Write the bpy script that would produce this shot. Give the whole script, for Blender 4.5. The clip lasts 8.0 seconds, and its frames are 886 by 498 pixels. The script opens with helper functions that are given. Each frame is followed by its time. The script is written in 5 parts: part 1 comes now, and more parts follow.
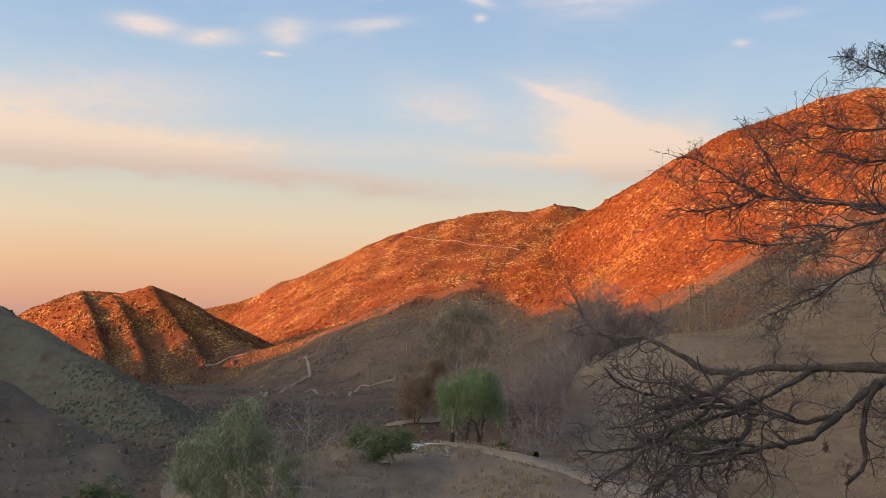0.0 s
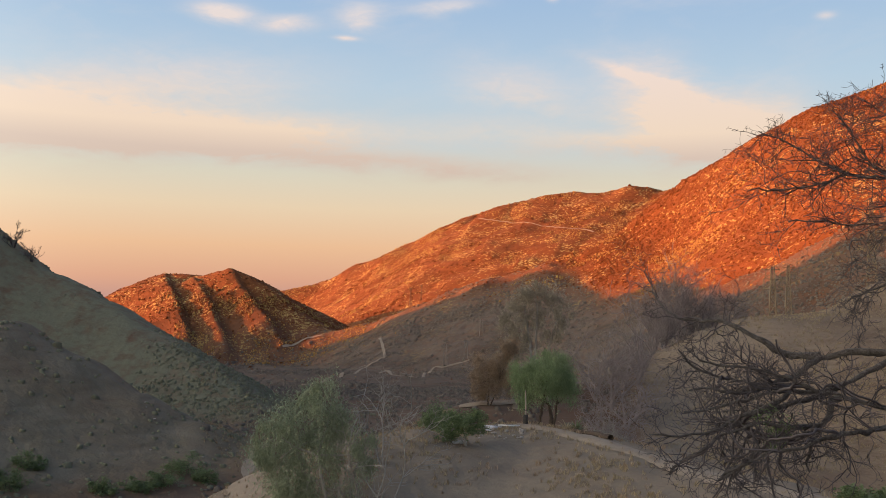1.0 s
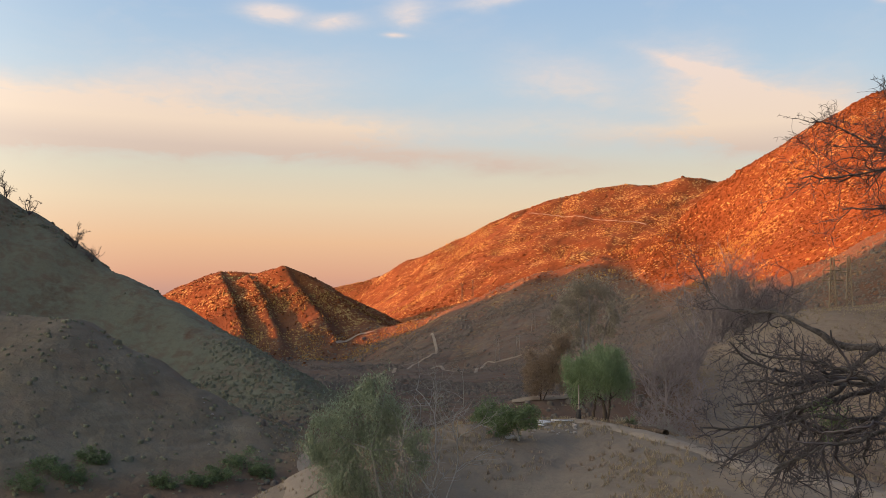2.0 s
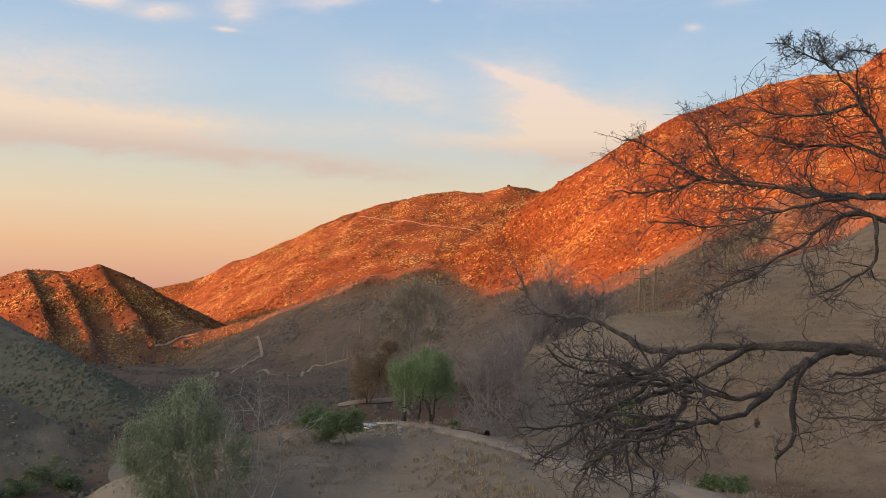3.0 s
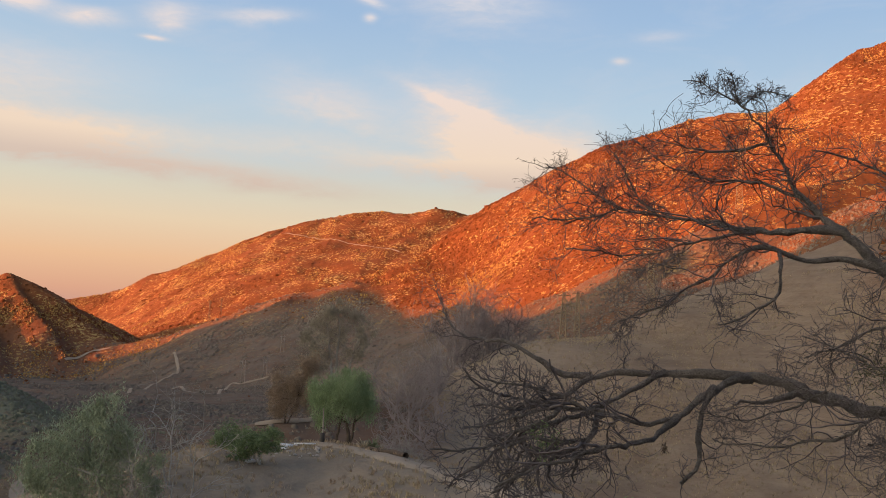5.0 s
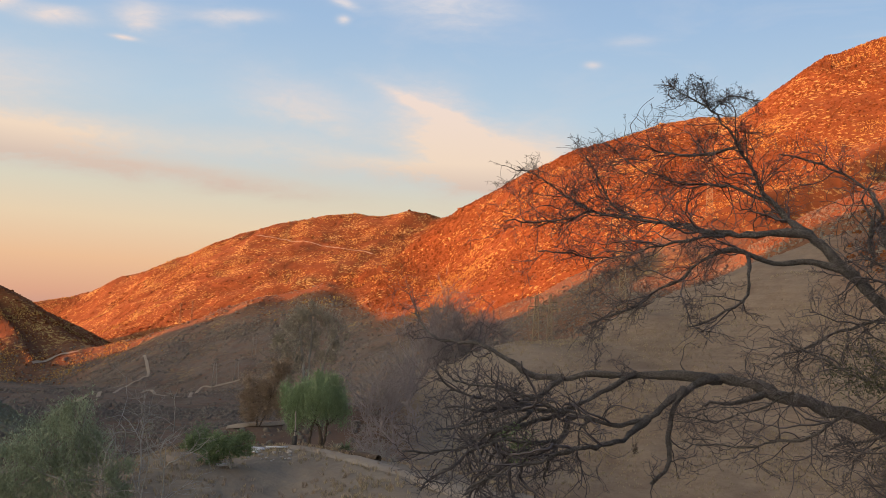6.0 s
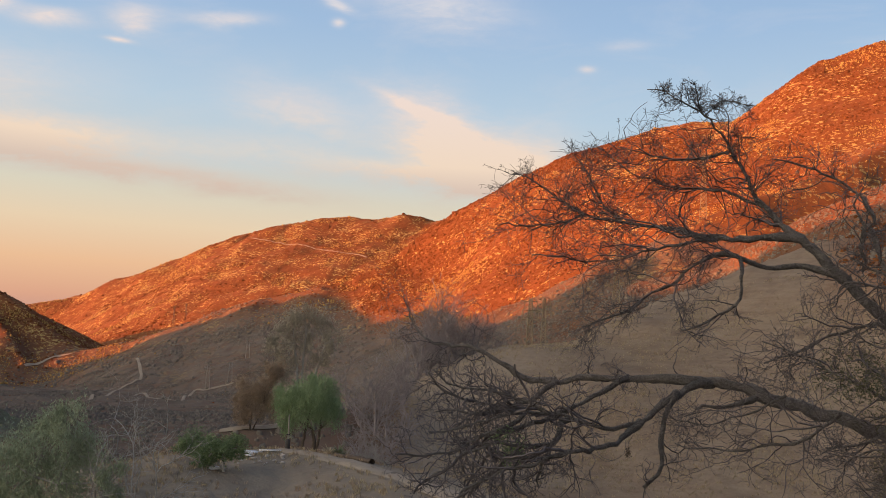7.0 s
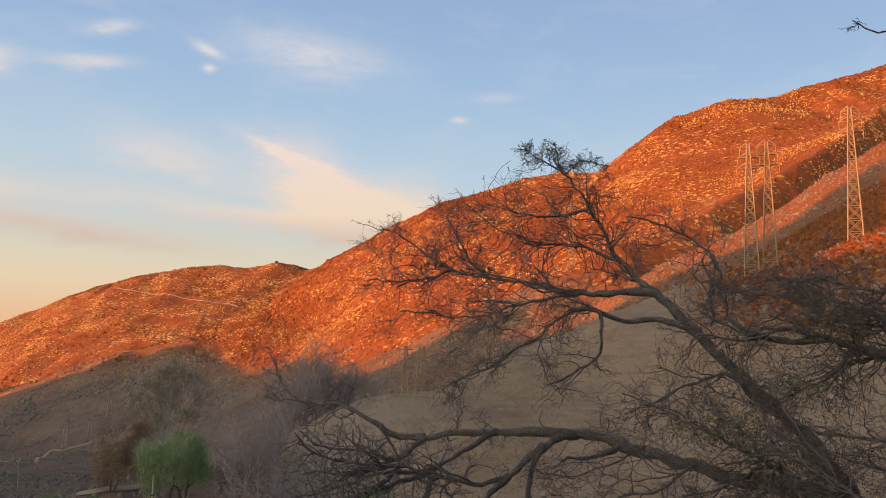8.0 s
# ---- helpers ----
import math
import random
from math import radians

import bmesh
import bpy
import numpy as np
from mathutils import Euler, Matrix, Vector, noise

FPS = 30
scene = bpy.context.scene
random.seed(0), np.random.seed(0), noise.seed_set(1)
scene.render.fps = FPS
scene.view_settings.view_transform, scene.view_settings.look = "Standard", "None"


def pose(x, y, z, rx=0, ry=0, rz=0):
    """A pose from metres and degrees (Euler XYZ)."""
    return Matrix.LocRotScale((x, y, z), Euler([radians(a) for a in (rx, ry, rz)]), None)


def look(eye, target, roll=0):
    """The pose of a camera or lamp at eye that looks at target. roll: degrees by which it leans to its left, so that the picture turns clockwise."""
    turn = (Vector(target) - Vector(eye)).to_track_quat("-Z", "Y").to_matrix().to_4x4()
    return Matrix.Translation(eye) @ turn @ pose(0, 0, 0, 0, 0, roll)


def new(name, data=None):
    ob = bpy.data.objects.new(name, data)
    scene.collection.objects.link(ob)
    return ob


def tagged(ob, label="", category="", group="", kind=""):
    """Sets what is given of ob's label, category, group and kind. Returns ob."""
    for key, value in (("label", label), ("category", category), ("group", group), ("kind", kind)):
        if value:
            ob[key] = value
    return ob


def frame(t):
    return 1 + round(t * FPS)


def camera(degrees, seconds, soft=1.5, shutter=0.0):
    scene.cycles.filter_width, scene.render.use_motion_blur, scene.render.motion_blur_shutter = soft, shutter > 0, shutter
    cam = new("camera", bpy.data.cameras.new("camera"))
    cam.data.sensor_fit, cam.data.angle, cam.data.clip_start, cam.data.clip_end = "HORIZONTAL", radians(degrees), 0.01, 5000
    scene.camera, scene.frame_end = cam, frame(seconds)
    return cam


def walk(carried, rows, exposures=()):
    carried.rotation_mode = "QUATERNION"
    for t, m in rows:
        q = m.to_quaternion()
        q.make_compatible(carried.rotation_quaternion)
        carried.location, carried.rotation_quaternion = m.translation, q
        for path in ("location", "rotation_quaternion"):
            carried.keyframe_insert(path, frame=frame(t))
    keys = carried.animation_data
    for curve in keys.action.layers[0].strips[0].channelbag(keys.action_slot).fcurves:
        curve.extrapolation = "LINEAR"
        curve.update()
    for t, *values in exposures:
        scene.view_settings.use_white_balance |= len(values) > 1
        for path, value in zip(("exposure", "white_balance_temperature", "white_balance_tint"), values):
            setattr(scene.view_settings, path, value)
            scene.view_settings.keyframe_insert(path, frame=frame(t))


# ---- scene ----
# The eye stands on a hillside about 12 m above a dirt bench; +y is the first view's heading.
EYE = (0.0, 0.0, 12.0)
cam = camera(54.2, 8.0, soft=0.7)
PATH = [
    # seconds, x, y, z, yaw, pitch, roll
    (0.0, 0.000, 0.000, 12.000, 0.00, 4.80, -1.00),
    (0.5, 0.005, -0.013, 12.001, 1.14, 4.19, -1.05),
    (1.0, 0.016, 0.000, 12.000, 4.82, 3.53, -1.11),
    (1.2, 0.022, 0.000, 12.000, 6.90, 3.34, -1.09),
    (1.72, 0.050, 0.000, 11.990, 9.00, 3.20, -0.70),
    (2.3, 0.074, -0.005, 11.985, 5.26, 3.16, -0.32),
    (2.5, 0.081, -0.015, 11.989, 2.23, 3.21, -0.28),
    (3.0, 0.084, -0.050, 11.990, -3.07, 3.56, -1.17),
    (3.5, 0.092, -0.058, 11.993, -6.13, 4.27, -2.11),
    (4.0, 0.098, -0.065, 11.990, -6.83, 4.71, -2.57),
    (4.5, 0.118, -0.072, 11.988, -7.28, 4.95, -2.77),
    (6.0, 0.133, -0.092, 11.984, -9.89, 5.37, -2.68),
    (6.5, 0.133, -0.095, 11.982, -10.22, 5.48, -2.86),
    (7.0, 0.135, -0.103, 11.981, -10.29, 5.62, -2.82),
    (7.5, 0.153, -0.105, 11.984, -10.23, 5.85, -2.67),
    (7.6, 0.160, -0.115, 11.988, -10.28, 6.03, -2.46),
    (7.7, 0.166, -0.125, 12.004, -11.48, 6.53, -2.24),
    (7.8, 0.172, -0.130, 12.025, -13.44, 7.29, -1.85),
    (7.9, 0.180, -0.130, 12.045, -15.80, 8.14, -1.62),
    (8.0, 0.195, -0.125, 12.070, -18.46, 9.07, -1.40),
]
walk(cam, [(t, pose(x, y, z, 90 + p, r, h)) for t, x, y, z, h, p, r in PATH],
     exposures=[(0.0, 1.41), (8.0, 1.41)])

# ---- light: a low red sun from behind on the left, and the evening sky ----
SUN_TRAVEL, SUN_UP = 82.0, 5.0       # heading of the light, clockwise from +y; height of the sun
lx, ly = math.sin(radians(SUN_TRAVEL)), math.cos(radians(SUN_TRAVEL))
sun = new("sun", bpy.data.lights.new("sun", "SUN"))
sun.data.energy, sun.data.angle, sun.data.color = 5.0, radians(0.53), (1.0, 0.26, 0.04)
sun.matrix_world = look((-lx * 900, -ly * 900, 300), (-lx * 900 + lx, -ly * 900 + ly, 300 - math.tan(radians(SUN_UP))))


class Nodes:
    """A short way to write node trees."""

    def __init__(self, tree):
        self.tree = tree
        tree.nodes.clear()

    def add(self, kind):
        return self.tree.nodes.new(kind)

    def link(self, a, b):
        self.tree.links.new(a, b)

    def put(self, socket, value):
        if isinstance(value, bpy.types.NodeSocket):
            self.link(value, socket)
        else:
            socket.default_value = value

    def math(self, op, a, b=0.0, clamp=False):
        n = self.add("ShaderNodeMath")
        n.operation, n.use_clamp = op, clamp
        self.put(n.inputs[0], a)
        self.put(n.inputs[1], b)
        return n.outputs[0]

    def mix(self, f, a, b, blend="MIX"):
        n = self.add("ShaderNodeMix")
        n.data_type, n.blend_type = "RGBA", blend
        self.put(n.inputs["Factor"], f)
        self.put(n.inputs[6], a if isinstance(a, bpy.types.NodeSocket) else (*a, 1))
        self.put(n.inputs[7], b if isinstance(b, bpy.types.NodeSocket) else (*b, 1))
        return n.outputs[2]

    def noise(self, scale, detail=4, vector=None, rough=0.55, distortion=0.0):
        n = self.add("ShaderNodeTexNoise")
        n.inputs["Scale"].default_value, n.inputs["Detail"].default_value = scale, detail
        n.inputs["Roughness"].default_value, n.inputs["Distortion"].default_value = rough, distortion
        if vector is not None:
            self.link(vector, n.inputs["Vector"])
        return n.outputs["Fac"]

    def ramp(self, f, stops):
        n = self.add("ShaderNodeValToRGB")
        self.put(n.inputs[0], f)
        els = n.color_ramp.elements
        while len(els) < len(stops):
            els.new(0.5)
        for e, (p, c) in zip(els, stops):
            e.position, e.color = p, (*c, 1) if isinstance(c, tuple) else (c, c, c, 1)
        return n.outputs[0]


def srgb(r, g, b):
    return tuple(((v / 255 + 0.055) / 1.055) ** 2.4 if v > 10 else v / 255 / 12.92 for v in (r, g, b))


def evening_sky():
    world = bpy.data.worlds.new("sky")
    scene.world = world
    world.use_nodes = True
    n = Nodes(world.node_tree)
    co = n.add("ShaderNodeTexCoord").outputs["Generated"]
    xyz = n.add("ShaderNodeSeparateXYZ")
    n.link(co, xyz.inputs[0])
    x, y, z = xyz.outputs
    el = n.math("MULTIPLY", n.math("ARCSINE", z), 180 / math.pi)
    az = n.math("MULTIPLY", n.math("ARCTAN2", x, y), 180 / math.pi)
    # clear sky by height above the horizon, -10 to 40 degrees
    clear = n.ramp(n.math("DIVIDE", n.math("ADD", el, 10.0), 50.0), [
        (0.00, srgb(150, 120, 118)), (0.19, srgb(186, 142, 138)), (0.225, srgb(216, 160, 136)), (0.27, srgb(232, 184, 146)),
        (0.32, srgb(230, 204, 172)), (0.365, srgb(216, 208, 188)), (0.41, srgb(196, 206, 210)), (0.48, srgb(182, 203, 220)), (0.60, srgb(158, 186, 218)),
        (0.75, srgb(140, 168, 206)), (1.0, srgb(112, 142, 188))])
    # clouds: heading, height, half width, half height, tilt, strength
    CLOUDS = [(-20, 10.5, 10, 1.15, 0.03, 2.2), (-34, 10.8, 9, 1.8, 0.02, 1.8), (-6, 8.9, 9, 0.7, -0.05, 1.15), (-25, 9.3, 14, 0.6, 0.0, 1.2),
              (9.8, 12.3, 3.7, 2.3, -0.45, 1.7), (13.2, 11.0, 4.0, 1.7, -.08, 1.5), (15.6, 11.8, 2.4, 1.9, 0, 1.0), (8.0, 14.6, 2.8, 0.42, -0.36, 1.5), (7.5, 10.4, 4.5, 0.6, -0.05, 1.3), (12, 11.2, 3, 1.3, -0.3, 1.0),
              (-19.6, 18.0, 1.9, 0.5, -0.05, 1.8), (-15.6, 17.6, 1.6, 0.45, 0.1, 1.6), (-10.8, 18.5, 1.6, 0.7, 0.15, 1.2),
              (-11.6, 17.0, 0.7, 0.14, 0, 1.4), (-5.2, 19.2, 2.3, 0.45, 0.1, 1.1), (2.2, 19.75, 0.4, 0.25, 0, 1.4),
              (9, 21.2, 5.0, 1.2, -0.1, 1.0), (2.0, 20.9, 1.0, 0.3, -0.3, 1.2), (19.1, 17.6, 0.5, 0.2, 0, 0.9),
              (21.7, 19.0, 1.4, 0.3, 0, 0.5), (-24, 13.2, 9, 1.8, 0.1, 0.9), (0, 14, 4, 1.6, -0.2, 0.8), (-4, 21.4, 1.4, 0.4, 0.2, 1.0), (0, 11, 6, 1.0, -0.1, 0.5)]
    flat = n.add("ShaderNodeCombineXYZ")
    n.put(flat.inputs[0], n.math("MULTIPLY", az, 0.30))
    n.put(flat.inputs[1], n.math("MULTIPLY", el, 0.85))
    wisp = n.noise(0.55, 7, flat.outputs[0], 0.6, 0.5)
    fine = n.noise(2.2, 5, flat.outputs[0], 0.6, 0.8)
    bend = n.math("MULTIPLY", n.math("SUBTRACT", wisp, 0.5), 3.0)
    total = None
    for a0, e0, wa, we, tilt, k in CLOUDS:
        da = n.math("SUBTRACT", az, a0)
        de = n.math("SUBTRACT", n.math("SUBTRACT", el, e0), n.math("MULTIPLY", da, tilt))
        de = n.math("ADD", de, n.math("MULTIPLY", bend, we * 0.8))
        q = n.math("ADD", n.math("POWER", n.math("ABSOLUTE", n.math("DIVIDE", da, wa)), 2.0),
                   n.math("POWER", n.math("ABSOLUTE", n.math("DIVIDE", de, we)), 2.0))
        m = n.math("MULTIPLY", n.math("EXPONENT", n.math("MULTIPLY", q, -1.0)), k)
        total = m if total is None else n.math("ADD", total, m)
    # thin high cloud over the rest of the sky
    veil = n.math("MULTIPLY", n.math("SUBTRACT", n.noise(0.35, 6, flat.outputs[0], 0.6, 0.6), 0.5, True), 1.1)
    total = n.math("ADD", total, n.math("MULTIPLY", veil, n.math("DIVIDE", n.math("SUBTRACT", el, 6.0), 14.0, True)))
    grain = n.math("ADD", n.math("MULTIPLY", wisp, 0.9), n.math("MULTIPLY", fine, 0.7))
    cover = n.math("MULTIPLY", total, n.math("SUBTRACT", grain, 0.15), True)
    lit = n.ramp(n.math("DIVIDE", el, 25.0, True), [(0.3, srgb(208, 184, 168)), (0.38, srgb(216, 192, 176)), (0.44, srgb(240, 214, 190)), (0.6, srgb(240, 218, 206)), (0.85, srgb(226, 220, 222))])
    colour = n.mix(cover, clear, lit)
    # the afterglow round the sun's side of the sky
    facing = n.math("ADD", n.math("MULTIPLY", x, -math.sin(radians(GLOW_HEADING))), n.math("MULTIPLY", y, -math.cos(radians(GLOW_HEADING))), True)
    low = n.math("EXPONENT", n.math("MULTIPLY", n.math("POWER", n.math("DIVIDE", n.math("ABSOLUTE", el), 38.0), 2.0), -1.0))
    glow = n.math("MULTIPLY", n.math("MULTIPLY", n.math("POWER", facing, 4.0), low), AFTERGLOW)
    tint = n.add("ShaderNodeMix")
    tint.data_type, tint.blend_type = "RGBA", "ADD"
    tint.inputs["Factor"].default_value = 1.0
    n.link(colour, tint.inputs[6])
    scaled = n.add("ShaderNodeVectorMath")
    scaled.operation = "SCALE"
    scaled.inputs[0].default_value = (1.0, 0.85, 0.66)
    n.link(glow, scaled.inputs["Scale"])
    n.link(scaled.outputs[0], tint.inputs[7])
    colour = tint.outputs[2]
    sky = n.add("ShaderNodeTexSky")
    sky.sky_type, sky.sun_disc, sky.altitude = "NISHITA", False, 400
    sky.sun_elevation, sky.sun_rotation = radians(SUN_UP), radians(SUN_TRAVEL + 180)
    b1, b2 = n.add("ShaderNodeBackground"), n.add("ShaderNodeBackground")
    n.link(colour, b1.inputs[0])
    b1.inputs[1].default_value = SKY
    n.link(sky.outputs[0], b2.inputs[0])
    b2.inputs[1].default_value = 0.008
    both, out = n.add("ShaderNodeAddShader"), n.add("ShaderNodeOutputWorld")
    n.link(b1.outputs[0], both.inputs[0])
    n.link(b2.outputs[0], both.inputs[1])
    n.link(both.outputs[0], out.inputs[0])


SKY, AFTERGLOW, GLOW_HEADING = 0.364, 11.0, 74.0
evening_sky()

# ---- materials ----
def material(name, dark, light, scale=1.0, rough=0.9, bump=0.3, fine=8.0, third=None, depth=0.05):
    """Two or three tones mixed by noise at two scales, in metres, with bump."""
    m = bpy.data.materials.new(name)
    m.use_nodes = True
    n = Nodes(m.node_tree)
    pos = n.add("ShaderNodeNewGeometry").outputs["Position"]
    big, small = n.noise(scale, 5, pos), n.noise(scale * fine, 4, pos, 0.65)
    f = n.math("ADD", n.math("MULTIPLY", big, 1.1), n.math("MULTIPLY", small, 0.9))
    c = n.mix(n.math("SUBTRACT", f, 0.5, True), dark, light)
    if third:
        c = n.mix(n.math("MULTIPLY", n.math("SUBTRACT", n.noise(scale * 0.31, 3, pos), 0.52, True), 3.0, True), c, third)
    shade = n.add("ShaderNodeBsdfPrincipled")
    n.link(c, shade.inputs["Base Color"])
    shade.inputs["Roughness"].default_value = rough
    shade.inputs["Specular IOR Level"].default_value = 0.2
    b = n.add("ShaderNodeBump")
    b.inputs["Strength"].default_value, b.inputs["Distance"].default_value = bump, depth
    n.link(small, b.inputs["Height"])
    n.link(b.outputs[0], shade.inputs["Normal"])
    out = n.add("ShaderNodeOutputMaterial")
    n.link(shade.outputs[0], out.inputs[0])
    return m


def leaf_material(name, dark, light, rough=0.6):
    """Leaves: each clump its own tone, some light through them."""
    m = bpy.data.materials.new(name)
    m.use_nodes = True
    n = Nodes(m.node_tree)
    geo = n.add("ShaderNodeNewGeometry")
    f = n.math("ADD", n.math("MULTIPLY", geo.outputs["Random Per Island"], 0.7), n.math("MULTIPLY", n.noise(0.8, 3, geo.outputs["Position"]), 0.5))
    c = n.mix(n.math("SUBTRACT", f, 0.1, True), dark, light)
    d, t = n.add("ShaderNodeBsdfPrincipled"), n.add("ShaderNodeBsdfTranslucent")
    n.link(c, d.inputs["Base Color"])
    d.inputs["Roughness"].default_value = rough
    d.inputs["Specular IOR Level"].default_value = 0.15
    n.link(c, t.inputs["Color"])
    mx, out = n.add("ShaderNodeMixShader"), n.add("ShaderNodeOutputMaterial")
    mx.inputs[0].default_value = 0.25
    n.link(d.outputs[0], mx.inputs[1])
    n.link(t.outputs[0], mx.inputs[2])
    n.link(mx.outputs[0], out.inputs[0])
    return m


def ground_material():
    """Hillside: bare soil, dry grass and scrub, by the cover painted on the mesh (grass, scrub, rock, grey for shade,
    herbs, bare dirt).
    """
    m = bpy.data.materials.new("hillside")
    m.use_nodes = True
    n = Nodes(m.node_tree)
    pos = n.add("ShaderNodeNewGeometry").outputs["Position"]
    att = n.add("ShaderNodeAttribute")
    att.attribute_name = "cover"
    rgb = n.add("ShaderNodeSeparateColor")
    n.link(att.outputs["Color"], rgb.inputs[0])
    grass, scrub, rock = rgb.outputs[0], rgb.outputs[1], rgb.outputs[2]
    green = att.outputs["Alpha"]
    n1, n2, n3, n4 = n.noise(0.012, 5, pos), n.noise(0.09, 6, pos, 0.62), n.noise(0.6, 5, pos, 0.65), n.noise(5.0, 4, pos, 0.7)
    n5 = n.noise(0.22, 5, pos, 0.6, 0.6)
    # the low sun's red is put into the soil colour, and into bush below
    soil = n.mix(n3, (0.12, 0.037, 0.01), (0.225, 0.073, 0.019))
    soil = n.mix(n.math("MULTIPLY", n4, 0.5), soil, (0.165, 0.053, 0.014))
    dry = n.mix(n3, (0.155, 0.125, 0.086), (0.238, 0.193, 0.133))
    dry = n.mix(n.math("MULTIPLY", n.math("SUBTRACT", n5, 0.48, True), 4.0, True), dry, (0.115, 0.09, 0.062))
    dry = n.mix(n.math("MULTIPLY", n.math("SUBTRACT", n2, 0.5, True), 3.0, True), dry, (0.235, 0.188, 0.122))
    dry = n.mix(n.math("MULTIPLY", n.math("SUBTRACT", n4, 0.55, True), 2.5, True), dry, (0.3, 0.238, 0.165))
    steps = n.add("ShaderNodeMapping")
    steps.inputs["Scale"].default_value = (0.10, 0.10, 1.1)
    n.link(pos, steps.inputs["Vector"])
    tread = n.noise(1.0, 5, steps.outputs[0], 0.62, 0.4)
    dry = n.mix(n.math("MULTIPLY", n.math("SUBTRACT", tread, 0.5, True), 3.2, True), dry, (0.112, 0.089, 0.062))
    dry = n.mix(n.math("MULTIPLY", n.math("SUBTRACT", 0.46, tread, True), 2.6, True), dry, (0.28, 0.225, 0.155))
    c = n.mix(grass, soil, dry)
    bare = n.add("ShaderNodeAttribute")
    bare.attribute_name = "bare"
    dirt = n.mix(n3, (0.22, 0.17, 0.118), (0.335, 0.265, 0.185))
    worn = n.math("MULTIPLY", n.math("SUBTRACT", n.math("ADD", n.math("MULTIPLY", n5, 0.8), n.math("MULTIPLY", n2, 0.4)), 0.32, True), 4.0, True)
    c = n.mix(n.math("MULTIPLY", worn, bare.outputs["Fac"]), c, dirt)
    bush = n.mix(n3, (0.08, 0.025, 0.007), (0.15, 0.05, 0.013))
    spots = n.math("MULTIPLY", n.math("SUBTRACT", n.math("ADD", n.math("MULTIPLY", n2, 0.75), n.math("MULTIPLY", n3, 0.55)), 0.54, True), 5.0, True)
    c = n.mix(n.math("MULTIPLY", spots, scrub), c, bush)
    # grey tone that paints shade onto the low ground
    shade_grey = n.mix(n.math("ADD", n.math("MULTIPLY", n2, 0.6), n.math("MULTIPLY", n3, 0.4)), (0.076, 0.06, 0.045), (0.172, 0.138, 0.104))
    shade_grey = n.mix(n.math("MULTIPLY", n.math("SUBTRACT", n.noise(0.03, 4, pos, 0.6), 0.48, True), 4.0, True), shade_grey, (0.046, 0.043, 0.031))
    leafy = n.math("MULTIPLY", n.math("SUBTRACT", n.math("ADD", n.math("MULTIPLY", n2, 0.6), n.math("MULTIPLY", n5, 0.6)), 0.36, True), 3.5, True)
    c = n.mix(n.math("MULTIPLY", n.math("ADD", n.math("MULTIPLY", leafy, 0.5), 0.5), green), c, shade_grey)
    moss = n.add("ShaderNodeAttribute")
    moss.attribute_name = "growth"
    herb = n.mix(n3, (0.135, 0.124, 0.074), (0.22, 0.2, 0.122))
    tufts = n.math("MULTIPLY", n.math("SUBTRACT", n.math("ADD", n.math("MULTIPLY", n5, 0.7), n.math("MULTIPLY", n3, 0.45)), 0.36, True), 4.0, True)
    c = n.mix(n.math("MULTIPLY", tufts, moss.outputs["Fac"]), c, herb)
    stone = n.mix(n4, (0.42, 0.28, 0.08), (0.62, 0.47, 0.17))
    lean = n.add("ShaderNodeMapping")
    lean.inputs["Rotation"].default_value, lean.inputs["Scale"].default_value = (0.0, 0.5, 0.2), (0.9, 0.9, 1.25)
    n.link(pos, lean.inputs["Vector"])
    chips = n.noise(0.30, 3, lean.outputs[0], 0.62)
    crag = n.math("MULTIPLY", n.math("SUBTRACT", n.math("ADD", n.math("MULTIPLY", n.noise(0.025, 4, pos), 0.5), chips), 0.825, True), 10.0, True)
    c = n.mix(n.math("MULTIPLY", crag, rock), c, stone)
    shade = n.add("ShaderNodeBsdfPrincipled")
    n.link(c, shade.inputs["Base Color"])
    shade.inputs["Roughness"].default_value = 0.95
    shade.inputs["Specular IOR Level"].default_value = 0.1
    h = n.math("ADD", n.math("MULTIPLY", n2, 2.2), n.math("ADD", n.math("MULTIPLY", n3, 0.5), n.math("MULTIPLY", n4, 0.06)))
    b = n.add("ShaderNodeBump")
    b.inputs["Strength"].default_value, b.inputs["Distance"].default_value = 0.6, 1.0
    n.link(h, b.inputs["Height"])
    n.link(b.outputs[0], shade.inputs["Normal"])
    out = n.add("ShaderNodeOutputMaterial")
    n.link(shade.outputs[0], out.inputs[0])
    return m


HILLSIDE = ground_material()
TRACK = material("pale_dust", (0.2, 0.152, 0.104), (0.31, 0.24, 0.165), 0.8, 0.95, 0.4, 9)
SCRUB = leaf_material("chaparral", (0.085, 0.028, 0.008), (0.2, 0.07, 0.019), 0.9)
HERB = leaf_material("green_scrub", (0.15, 0.142, 0.086), (0.24, 0.225, 0.138), 0.9)
# scrub greyed in its colour for shaded slopes; SCRUB is the sunlit red
SCRUB_SHADE = leaf_material("shade_grey_scrub", (0.12, 0.097, 0.073), (0.21, 0.172, 0.13), 0.9)
BARK = material("grey_bark", (0.022, 0.019, 0.0165), (0.19, 0.166, 0.144), 10.0, 0.9, 1.0, 5, None, 0.06)
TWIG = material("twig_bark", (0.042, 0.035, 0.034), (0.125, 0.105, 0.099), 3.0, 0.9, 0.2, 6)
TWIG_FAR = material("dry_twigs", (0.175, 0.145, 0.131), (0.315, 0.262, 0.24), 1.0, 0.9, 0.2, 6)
TRUNK = material("brown_bark", (0.04, 0.028, 0.02), (0.11, 0.08, 0.055), 3.0, 0.9, 0.6, 6)
